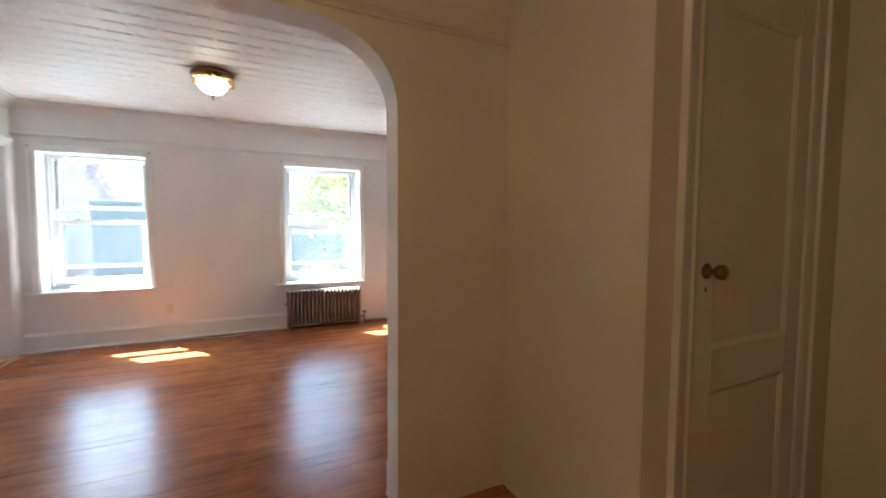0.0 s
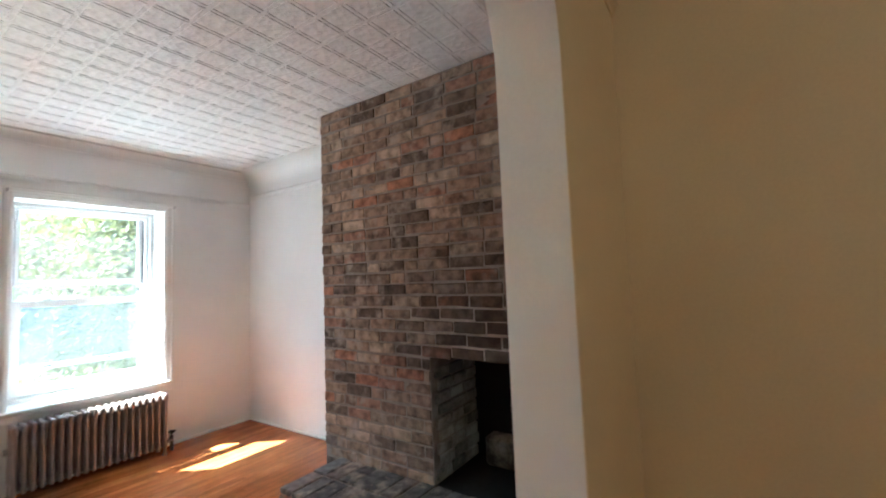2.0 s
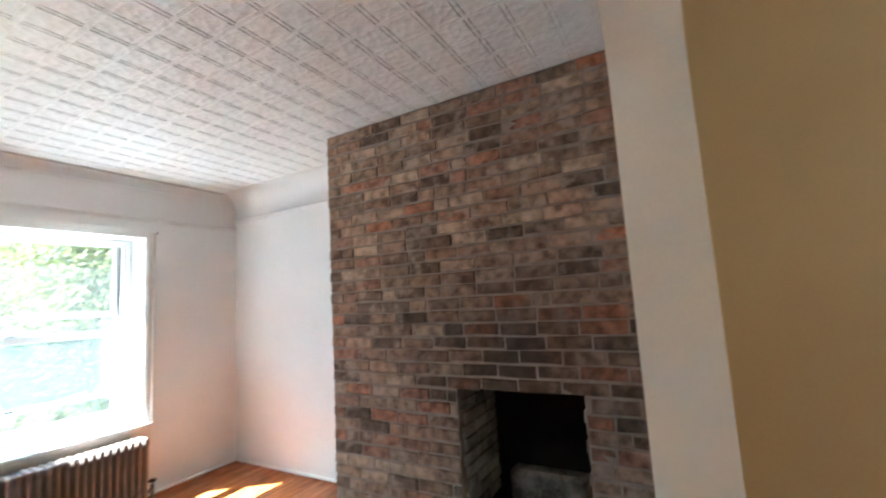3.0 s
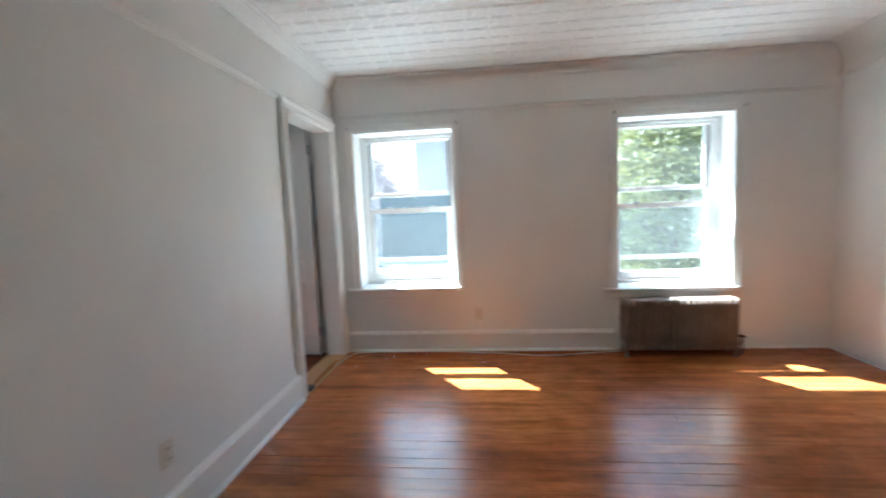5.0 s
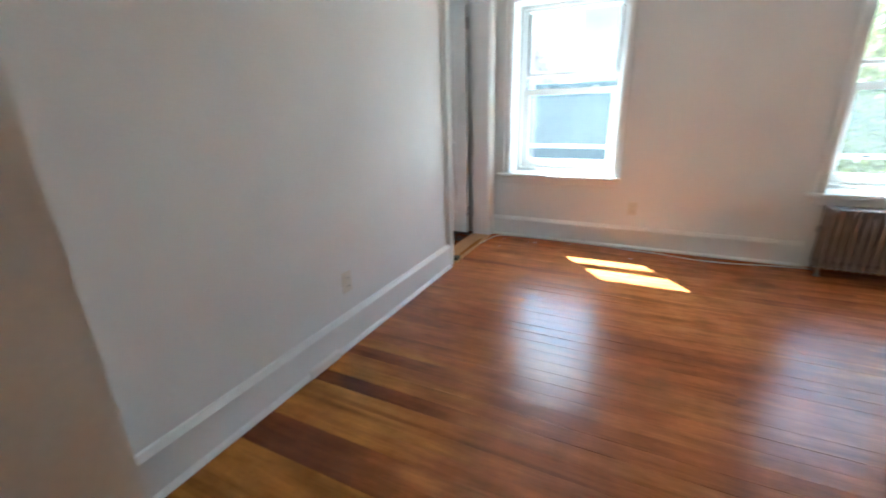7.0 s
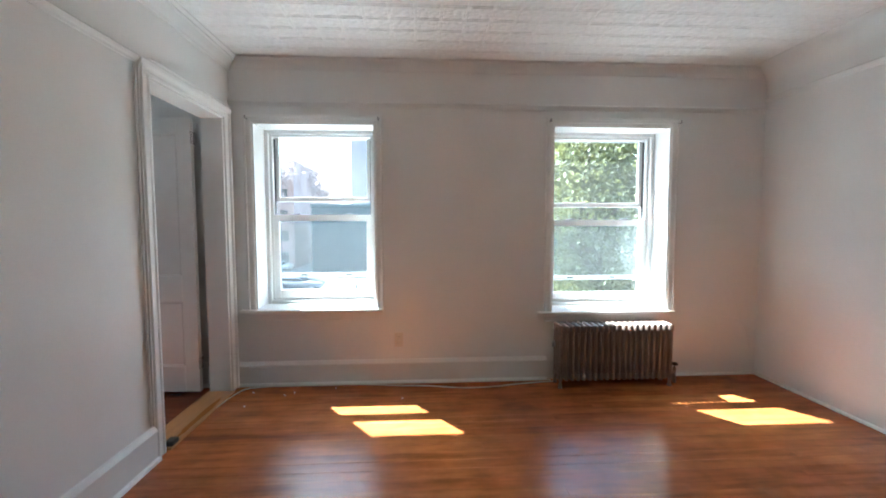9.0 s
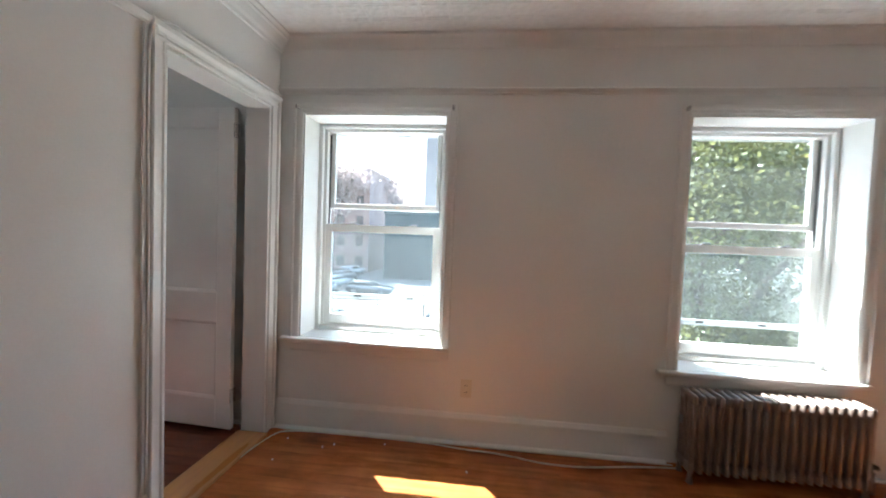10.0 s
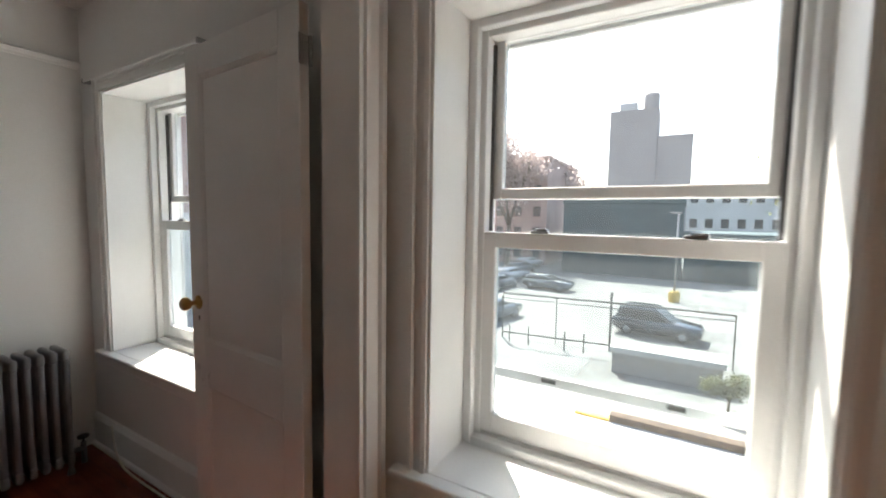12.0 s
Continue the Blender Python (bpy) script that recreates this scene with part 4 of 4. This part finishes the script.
def cable(name, pts, r, label, mat):
    cu = bpy.data.curves.new(name, "CURVE")
    cu.dimensions = "3D"
    cu.bevel_depth, cu.bevel_resolution = r, 2
    sp = cu.splines.new("NURBS")
    sp.points.add(len(pts) - 1)
    for p, c in zip(sp.points, pts):
        p.co = (*c, 1)
    sp.use_endpoint_u, sp.order_u = True, 3
    cu.resolution_u = 6
    tmp = bpy.data.objects.new(name, cu)
    scene.collection.objects.link(tmp)
    me = bpy.data.meshes.new_from_object(tmp.evaluated_get(bpy.context.evaluated_depsgraph_get()))
    bpy.data.objects.remove(tmp)
    me.materials.clear()
    me.materials.append(mat)
    for p in me.polygons:
        p.use_smooth = True
    return tagged(new(name, me), label, "cable")


cz = 0.005
cable("cable", [(XL - 0.02, 5.93, cz), (XL + 0.03, 6.1, cz), (XL + 0.02, 6.35, cz), (XL + 0.06, 6.62, cz), (XL + 0.12, YW - 0.05, cz), (-1.9, YW - 0.045, cz), (-1.45, YW - 0.05, cz), (-1.25, YW - 0.09, cz), (-1.0, YW - 0.10, cz), (-0.75, YW - 0.17, cz), (-0.5, YW - 0.16, cz), (-0.2, YW - 0.09, cz), (0.02, YW - 0.07, cz)], 0.004, "white cable lying along the baseboard", CABLE)
cable("cable", [(XL + 0.10, YW - 0.045, cz), (-1.95, YW - 0.04, cz + 0.002), (-1.3, YW - 0.042, cz), (-0.6, YW - 0.045, cz), (0.0, YW - 0.04, cz)], 0.004, "white cable tucked against the baseboard", CABLE)
cable("cable", [(XL + 0.012, d0 - 0.092, 0.2), (XL + 0.02, d0 - 0.10, 0.6), (XL + 0.016, d0 - 0.092, 1.1), (XL + 0.022, d0 - 0.105, 1.6), (XL + 0.016, d0 - 0.10, 1.95), (XL + 0.016, d0 - 0.086, 2.165), (XL + 0.02, d0 + 0.2, 2.160), (XL + 0.02, d0 + 0.5, 2.162), (XL + 0.02, YW - 0.02, 2.158)], 0.006, "painted cable running up and over the doorway casing", WALL)
cable("cable", [(XL + 0.010, d0 - 0.112, 0.2), (XL + 0.014, d0 - 0.115, 0.8), (XL + 0.014, d0 - 0.125, 1.4), (XL + 0.014, d0 - 0.115, 2.1)], 0.005, "painted cable running up beside the doorway casing", WALL)
cable("cable", [(XB + 0.30, YW - 0.04, 0.2), (XB + 0.36, YW - 0.06, 0.05), (XB + 0.6, YW - 0.07, cz), (XB + 1.2, YW - 0.05, cz)], 0.005, "white cable hanging to the floor of the next room", CABLE)
cable("cable", [(1.06, YW - 0.003, 0.53), (1.2, YW - 0.003, 0.505), (1.42, YW - 0.003, 0.50), (1.60, YW - 0.003, 0.485), (1.68, YW - 0.003, 0.42), (1.72, YW - 0.003, 0.22)], 0.0025, "thin painted wire stapled along the wall", WALL)
plug = empty("power_adapter", "small dark plug lying by the door saddle", "plug", (XL - 0.0, 5.88, 0.012))
part("body", box(-0.02, 0.03, -0.035, 0.035, 0.0, 0.028, 0.006, seg=2), BLACK, plug)
part("prong", box(-0.03, -0.02, -0.008, -0.006, 0.012, 0.018), STEEL, plug)
patch = mesh_object("plaster_patch", box(XL + 0.030, XL + 0.052, 4.13, 4.34, 0.002, 0.055, 0.008), TRIM)
tagged(patch, "short white painted wood patch on the baseboard", "wood strip")

chips = random.Random(3)
for cx, cy in ((-2.33, 6.62), (-2.08, 6.56), (-2.02, 6.60), (-2.30, 6.38), (-1.72, 6.66), (-1.2, 6.45)):
    c = mesh_object("paint_chip", box(-0.006, 0.006, -0.004, 0.004, 0, 0.0025, 0.001), TRIM)
    c.matrix_world = pose(cx, cy, 0.0005, 0, 0, chips.uniform(0, 180))
    tagged(c, "tiny white paint chip lying on the floorboards", "paint chip", "paint chips")

# ---- outside ----
GZ = -5.5
ASPHALT = material("pale_worn_asphalt", (0.15, 0.146, 0.138), (0.29, 0.28, 0.268), 0.9, 0.45, 6, 0.01)
ROOF = material("pale_roof_coating", (0.44, 0.43, 0.41), (0.58, 0.57, 0.55), 0.8, 0.6, 12, 0.01)
TEAL = material("dark_teal_screen", (0.012, 0.036, 0.042), (0.022, 0.058, 0.066), 0.7, 0.2, 3, 0.01)
STONE = material("pale_render", (0.40, 0.40, 0.39), (0.5, 0.49, 0.47), 0.85, 0.3, 6, 0.01)
# brick and tower tones lightened: the distance haze is put into their colour
REDBRICK = material("distant_red_brick", (0.30, 0.20, 0.175), (0.43, 0.31, 0.275), 0.9, 0.4, 9, 0.01)
TOWER = material("grey_tower_brick", (0.27, 0.245, 0.235), (0.33, 0.305, 0.29), 0.9, 0.1, 2, 0.01)
DARKGLASS = material("dark_window_glass", (0.02, 0.025, 0.03), (0.05, 0.055, 0.06), 0.1, 1, 9, 0)
CARBODY = material("dark_blue_car_paint", (0.02, 0.03, 0.045), (0.04, 0.055, 0.075), 0.2, 2, 40, 0, coat=1)
CARGREY = material("grey_car_paint", (0.10, 0.115, 0.13), (0.16, 0.175, 0.19), 0.2, 2, 40, 0, coat=1)
CARWHITE = material("white_car_paint", (0.55, 0.55, 0.55), (0.62, 0.62, 0.62), 0.2, 2, 40, 0, coat=1)
TYRE = material("tyre_rubber", (0.015, 0.015, 0.015), (0.03, 0.03, 0.03), 0.9)
GALV = material("galvanised_pipe", (0.22, 0.22, 0.22), (0.33, 0.33, 0.33), 0.5, 4, 40, 0, metal=0.6)
YELLOW = material("yellow_bollard_paint", (0.55, 0.33, 0.04), (0.65, 0.42, 0.07), 0.6)
BARK = material("tree_bark", (0.05, 0.035, 0.025), (0.12, 0.085, 0.06), 0.95, 6, 40, 0.03)
LEAF = leaf_material("green_leaves", (0.055, 0.07, 0.024), (0.155, 0.165, 0.056))
# reddish leaves, paled in colour to stand in for the far haze
LEAF2 = leaf_material("reddish_leaves", (0.27, 0.215, 0.20), (0.42, 0.355, 0.335))

gm = bmesh.new()
bmesh.ops.create_grid(gm, x_segments=4, y_segments=4, size=1500)
gm.transform(Matrix.Translation((0, 0, GZ)))
structure("ground", gm, ASPHALT, "pale sunlit asphalt of a car park and street", "ground")
structure("building_below", box(XB - 6, XR + 8, YOUT - 9.0, YOUT - 0.002, GZ, -0.22), STONE, "lower storey of the house itself", "wall")
structure("roof_above", box(XB - 0.3, XR + 0.3, YH0 - 0.3, YOUT + 0.02, ZC + 0.2, ZC + 0.4), STONE, "slab above the rooms", "roof")


def building(label, x0, x1, y0, y1, h, wall, floors, bays, win=(1.1, 1.5), roof_mat=ROOF, name="building"):
    """A block with a parapet and window openings on the side that faces -y."""
    b = empty(name, label, "building", ((x0 + x1) / 2, (y0 + y1) / 2, GZ))
    hx, hy = (x1 - x0) / 2, (y1 - y0) / 2
    part("wall", box(-hx, hx, -hy, hy, 0, h, 0), wall, b)
    rf = part("roof", box(-hx - 0.15, hx + 0.15, -hy - 0.15, hy + 0.15, h, h + 0.5, 0.05), roof_mat, b)
    for f in range(floors):
        for k in range(bays):
            cx = -hx + (k + 0.5) * 2 * hx / bays
            cz = (f + 0.55) * h / floors
            w = part("window", box(cx - win[0] / 2, cx + win[0] / 2, -hy - 0.04, -hy + 0.05, cz - win[1] / 2, cz + win[1] / 2), DARKGLASS, b)
            part("sill", box(cx - win[0] / 2 - 0.1, cx + win[0] / 2 + 0.1, -hy - 0.12, -hy + 0.02, cz - win[1] / 2 - 0.15, cz - win[1] / 2), wall, w)
    return b


def car(label, place, turn, paint, tall=1.75, length=4.7, width=1.85):
    """A parked car with cabin, glass, wheels and lamps."""
    c = empty("car", label, "car", place, "parked cars", turn=turn)
    hl, hw = length / 2, width / 2
    prof = [(-hl, 0.45), (-hl, 0.95), (-hl + 0.1, 1.02), (hl - 1.35, 1.02), (hl - 0.15, 0.86), (hl, 0.7), (hl, 0.4), (hl - 0.4, 0.28), (-hl + 0.3, 0.28)]
    bm = moulding(prof, (0, -hw, 0), (0, hw, 0), side=(1, 0, 0))
    bmesh.ops.bevel(bm, geom=bm.edges[:], offset=0.05, segments=2, affect="EDGES")
    part("body", bm, paint, c, "", True)
    cab = [(-hl + 0.12, 1.0), (-hl + 0.45, tall - 0.05), (-hl + 0.7, tall), (hl - 2.35, tall), (hl - 1.45, 1.0)]
    cb = moulding(cab, (0, -hw + 0.12, 0), (0, hw - 0.12, 0), side=(1, 0, 0))
    bmesh.ops.bevel(cb, geom=cb.edges[:], offset=0.04, segments=2, affect="EDGES")
    part("cabin", cb, paint, c, "", True)
    for s in (-1, 1):
        g = [(-hl + 0.42, 1.06), (-hl + 0.62, tall - 0.13), (hl - 2.42, tall - 0.13), (hl - 1.72, 1.06)]
        part("side_window", moulding(g, (0, s * (hw - 0.125), 0), (0, s * (hw - 0.105), 0), side=(1, 0, 0)), DARKGLASS, c)
        for x in (-hl + 0.85, hl - 0.9):
            w = part("wheel", lathe([(0.0, -0.11), (0.22, -0.11), (0.34, -0.10), (0.35, 0), (0.34, 0.10), (0.22, 0.11), (0, 0.11)], 20, pose(x, s * (hw - 0.08), 0.35, 90, 0, 0)), TYRE, c, "", True)
            part("rim", lathe([(0.0, -0.12), (0.2, -0.118), (0.21, 0.118), (0, 0.12)], 14, pose(x, s * (hw - 0.08), 0.35, 90, 0, 0)), STEEL, w, "", True)
        part("headlight", box(hl - 0.12, hl - 0.01, s * (hw - 0.35) - 0.17, s * (hw - 0.35) + 0.17, 0.62, 0.76, 0.03), STEEL, c)
        part("tail_light", box(-hl - 0.01, -hl + 0.06, s * (hw - 0.2) - 0.1, s * (hw - 0.2) + 0.1, 0.7, 0.95, 0.02), REDBRICK, c)
    wsx = [(hl - 2.30, tall - 0.05), (hl - 2.28, tall - 0.03), (hl - 1.40, 1.04), (hl - 1.44, 1.02)]
    part("windscreen", moulding(wsx, (0, -hw + 0.2, 0), (0, hw - 0.2, 0), side=(1, 0, 0)), DARKGLASS, c)
    return c


car("dark blue sport utility vehicle parked in the lot", (-2.9, 33.2, GZ), -8, CARBODY)
car("grey saloon car parked in the lot", (-13.0, 45.4, GZ), -6, CARGREY, 1.45)
car("dark car parked along the street", (-12.8, 31.5, GZ), 78, CARGREY, 1.5)
for i in range(4):
    car("pale car parked along the street far away" if i % 2 else "grey car parked along the street far away", (-17.3 - i * 1.1, 43.3 + i * 6.3, GZ), 80, CARWHITE if i % 2 else CARGREY, 1.45)

building("long dark teal screened shed behind the car park", -15.5, -2.0, 60, 74, 8.8, TEAL, 1, 0, roof_mat=TEAL)
building("low dark teal screened shed behind the car park", -1.8, 22, 60, 74, 5.0, TEAL, 1, 0, roof_mat=TEAL)
building("pale rendered building with dark windows", -1.9, 16, 88, 98, 12.5, STONE, 3, 8)
building("tall grey apartment tower on the skyline", -39, -16.6, 240, 256, 62, TOWER, 17, 0, roof_mat=TOWER)
building("lower wing of the grey apartment tower", -16.4, -1.2, 240, 256, 48, TOWER, 13, 0, roof_mat=TOWER)
bulk = empty("water_tank", "roof tank on the apartment tower", "water tank", (-20.4, 247, GZ + 62.5))
part("drum", lathe([(0, 0), (3.6, 0), (3.6, 8), (2.6, 9), (0, 9.4)], 20), TOWER, bulk)
blk2 = empty("bulkhead", "low roof bulkhead on the apartment tower", "bulkhead", (-31, 247, GZ + 62.5))
part("wall", box(-4, 4, -3, 3, 0, 4.6, 0.05), STONE, blk2)
building("red brick apartment house with rows of windows", -46, -19.5, 66, 84, 15.5, REDBRICK, 5, 9, roof_mat=REDBRICK)

nb = building("red brick house with a pale rendered base across the street", -52, -22, 22, 36, 15.0, REDBRICK, 1, 0, roof_mat=REDBRICK)
part("base", box(-15.1, 15.1, -7.2, -7.0, 0, 6.9, 0.02), ROOF, nb, "pale rendered base")
for k in range(8):
    w = part("window", box(-13.6 + k * 3.7, -12.4 + k * 3.7, -7.06, -6.95, 9.0, 11.2), DARKGLASS, nb)
    part("sill", box(-13.7 + k * 3.7, -12.3 + k * 3.7, -7.14, -7.0, 8.85, 9.0), STONE, w)


def tree(label, place, height, spread, leaf, seed, leaves=5000, size=0.16, low=0.3):
    """A tapered trunk with forking limbs, and a crown of many small leaf blades round the limb ends."""
    rnd = random.Random(seed)
    t = empty("tree", label, "tree", place, "trees")
    bm = bmesh.new()
    tips = []
    def limb(a, d, length, r, depth):
        b = a + d * length
        rod(a, b, r, 7, bm, r * 0.68)
        tips.append((b, length))
        if depth == 0:
            return
        for _ in range(3 if depth > 1 else 4):
            nd = (d + Vector((rnd.uniform(-0.85, 0.85), rnd.uniform(-0.85, 0.85), rnd.uniform(-0.25, 0.55)))).normalized()
            limb(b, nd, length * rnd.uniform(0.6, 0.82), r * 0.62, depth - 1)
    limb(Vector((0, 0, 0)), Vector((0.03, 0.02, 1)).normalized(), height * low, height * 0.022, 4)
    part("trunk", bm, BARK, t, "", True)
    tips = [p for p in tips[1:] if p[0].z > height * low * 0.9]
    top = max(p[0].z for p in tips)
    wide = max(max(abs(p[0].x), abs(p[0].y)) for p in tips)
    verts, faces = [], []
    for _ in range(leaves):
        p, ln = rnd.choice(tips)
        c = p + Vector((rnd.gauss(0, 1), rnd.gauss(0, 1), rnd.gauss(0, 0.8))) * (spread * 0.10)
        s = size * rnd.uniform(0.6, 1.5)
        q = Euler((rnd.uniform(-1.2, 1.2), rnd.uniform(-1.2, 1.2), rnd.uniform(0, 6.28))).to_matrix()
        i = len(verts)
        for u, v, w in ((-0.5, 0, 0), (0, -0.32, 0.06), (0.6, 0, 0), (0, 0.32, 0.06)):
            verts.append(c + q @ Vector((u, v, w)) * s)
        faces.append((i, i + 1, i + 2, i + 3))
    me = bpy.data.meshes.new("crown")
    me.from_pydata(verts, [], faces)
    me.materials.append(leaf)
    cr = new("crown", me)
    cr.parent = t
    return t


tree("leafy green street tree beyond the window", (5.0, 16.2, GZ), 11.5, 6.5, LEAF, 3, 60000, 0.095)
tree("leafy green street tree beyond the window", (9.3, 18.5, GZ), 12.5, 7.0, LEAF, 8, 54000, 0.10)
tree("leafy green street tree beyond the window", (7.2, 24.0, GZ), 12.0, 6.5, LEAF, 12, 44000, 0.115)
tree("leafy green street tree beyond the car park", (13.0, 26.0, GZ), 13.0, 8.0, LEAF, 15, 10000, 0.26)
tree("reddish-leaved tree beside the brick house", (-18.5, 79.0, GZ), 19.0, 12.0, LEAF2, 21, 16000, 0.42)
tree("reddish-leaved tree beside the brick house", (-24.0, 62.0, GZ), 19.5, 11.0, LEAF2, 27, 12000, 0.4)
tree("small shrub-like tree at the lot's edge", (-0.05, 23.4, GZ), 2.9, 1.3, LEAF, 31, 4000, 0.10, 0.16)

for i, (sx, sy, sh) in enumerate(((3.3, 14.6, 4.6), (5.2, 13.9, 5.2), (7.3, 14.8, 5.4), (9.6, 15.6, 5.0), (4.4, 18.0, 5.6), (6.6, 18.8, 5.8))):
    tree("bushy green shrub below the window", (sx, sy, GZ), sh + 1.6, 6.5, LEAF, 50 + i, 26000, 0.09, 0.24)

# the pipe fence along the lot
FENCEPIPE = material("weathered_fence_pipe", (0.07, 0.065, 0.06), (0.13, 0.12, 0.11), 0.7, 4, 40, 0)
fence = empty("fence", "weathered pipe fence round the car park", "fence", (0, 0, GZ))
pts = [(-10.6, 27.9, 2.75, 0.05), (-7.6, 28.2, 2.6, 0.03), (-4.85, 28.5, 3.1, 0.06), (0.5, 28.7, 2.6, 0.035)]
for x, y, top, r in pts:
    part("post", rod((x, y, 0), (x, y, top), r, 8), FENCEPIPE, fence)
for (a, b, _, _), (c, d, _, _) in zip(pts, pts[1:]):
    part("top_rail", rod((a, b, 2.58), (c, d, 2.58), 0.055, 8), FENCEPIPE, fence)
    part("wire", rod((a, b, 2.30), (c, d, 2.30), 0.025, 6), FENCEPIPE, fence)
for (a, b, _, _), (c, d, _, _) in zip(pts[:2], pts[1:3]):
    part("bottom_rail", rod((a, b, 0.32), (c, d, 0.32), 0.05, 8), FENCEPIPE, fence)
    for k in (0.25, 0.6):
        x, y = a + (c - a) * k, b + (d - b) * k - 0.9
        part("stake", rod((x, y, 0), (x, y, 1.0), 0.04, 6), FENCEPIPE, fence)
wallb = empty("low_wall", "low grey wall with a white coping at the edge of the car park", "wall", (-2.2, 26.0, GZ))
part("body", box(-2.1, 2.1, -0.55, 0.55, 0, 0.95, 0.03), TOWER, wallb)
part("coping", box(-2.2, 2.2, -0.7, 0.7, 0.95, 1.2, 0.02), STONE, wallb)
# the low flat roof under the windows, with a dark strip along its edge and dead branches
structure("roof_below", box(-11, 1.4, YOUT + 0.002, 13.7, -2.6, -2.2, 0.01), ROOF, "pale coated flat roof below the windows", "roof")
kerb = empty("roof_edge_strip", "dark strip with ochre ends along the edge of the flat roof", "kerb", (0, 13.5, -2.2))
part("dark_strip", box(-2.7, 1.4, -0.1, 0.1, 0, 0.13, 0.01), BARK, kerb)
part("end_cap", box(-3.3, -2.7, -0.10, 0.06, 0, 0.05, 0.01), YELLOW, kerb, "ochre painted end")
part("end_cap", box(-6.2, -5.2, -0.10, 0.06, 0, 0.06, 0.01), YELLOW, kerb)
rb = random.Random(77)
br = empty("dead_branches", "bare dark branches lying on the flat roof", "branches", (-2.0, 12.6, -2.2))
for i in range(9):
    a = Vector((rb.uniform(-3.4, 2.6), rb.uniform(-0.9, 0.9), 0.02))
    w = rb.uniform(-0.6, 0.6) - 1.0
    for _ in range(rb.randint(2, 4)):
        e = a + Vector((math.cos(w) * rb.uniform(0.25, 0.5), math.sin(w) * rb.uniform(0.25, 0.5), 0))
        part("twig", rod(a, e, rb.uniform(0.018, 0.034), 6), BARK, br)
        a, w = e, w + rb.uniform(-0.5, 0.5)
pole = empty("light_pole", "grey light pole on a yellow base in the car park", "light pole", (-2.3, 45.5, GZ))
part("shaft", lathe([(0.1, 0.8), (0.07, 7.5)], 12), GALV, pole, "", True)
part("base", lathe([(0.42, 0), (0.42, 0.8), (0.3, 0.95), (0, 0.95)], 16), YELLOW, pole, "yellow concrete base")
part("lamp_head", box(-0.7, 0.2, -0.18, 0.18, 7.45, 7.6, 0.03), GALV, pole)

# ---- floorboards, one piece each ----
def board_mesh(L, W, mat):
    bm = box(-0.5 * L, 0.5 * L, -0.5 * W, 0.5 * W, -0.016, 0.0, 0.0003)
    me = bpy.data.meshes.new("board")
    bmesh.ops.recalc_face_normals(bm, faces=bm.faces)
    bm.to_mesh(me)
    bm.free()
    me.materials.append(mat)
    return me


def lay_boards(parent, x0, x1, y0, y1, W, mat, seed, lengths=(1.8, 3.6)):
    rnd = random.Random(seed)
    y = y0
    while y < y1 - 0.02:
        w = min(W, y1 - y)
        x = x0
        while x < x1 - 0.01:
            L = rnd.uniform(*lengths)
            if x1 - (x + L) < 0.5:
                L = x1 - x
            me = board_mesh(L - 0.0004, w - rnd.choice((0.0003, 0.0003, 0.0004, 0.0004, 0.0008, 0.0014, 0.0034)), mat)
            ob = new("board", me)
            ob.location = (x + L / 2, y + w / 2, rnd.uniform(-0.0003, 0.0002))
            ob.rotation_euler.x = rnd.uniform(-0.007, 0.007)
            ob.parent = parent
            x += L
        y += W


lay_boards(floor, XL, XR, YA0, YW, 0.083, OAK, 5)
lay_boards(floor_entry, XH0, XE2, YH0, YA0 - 0.001, 0.083, OAK, 6, (1.5, 3.0))
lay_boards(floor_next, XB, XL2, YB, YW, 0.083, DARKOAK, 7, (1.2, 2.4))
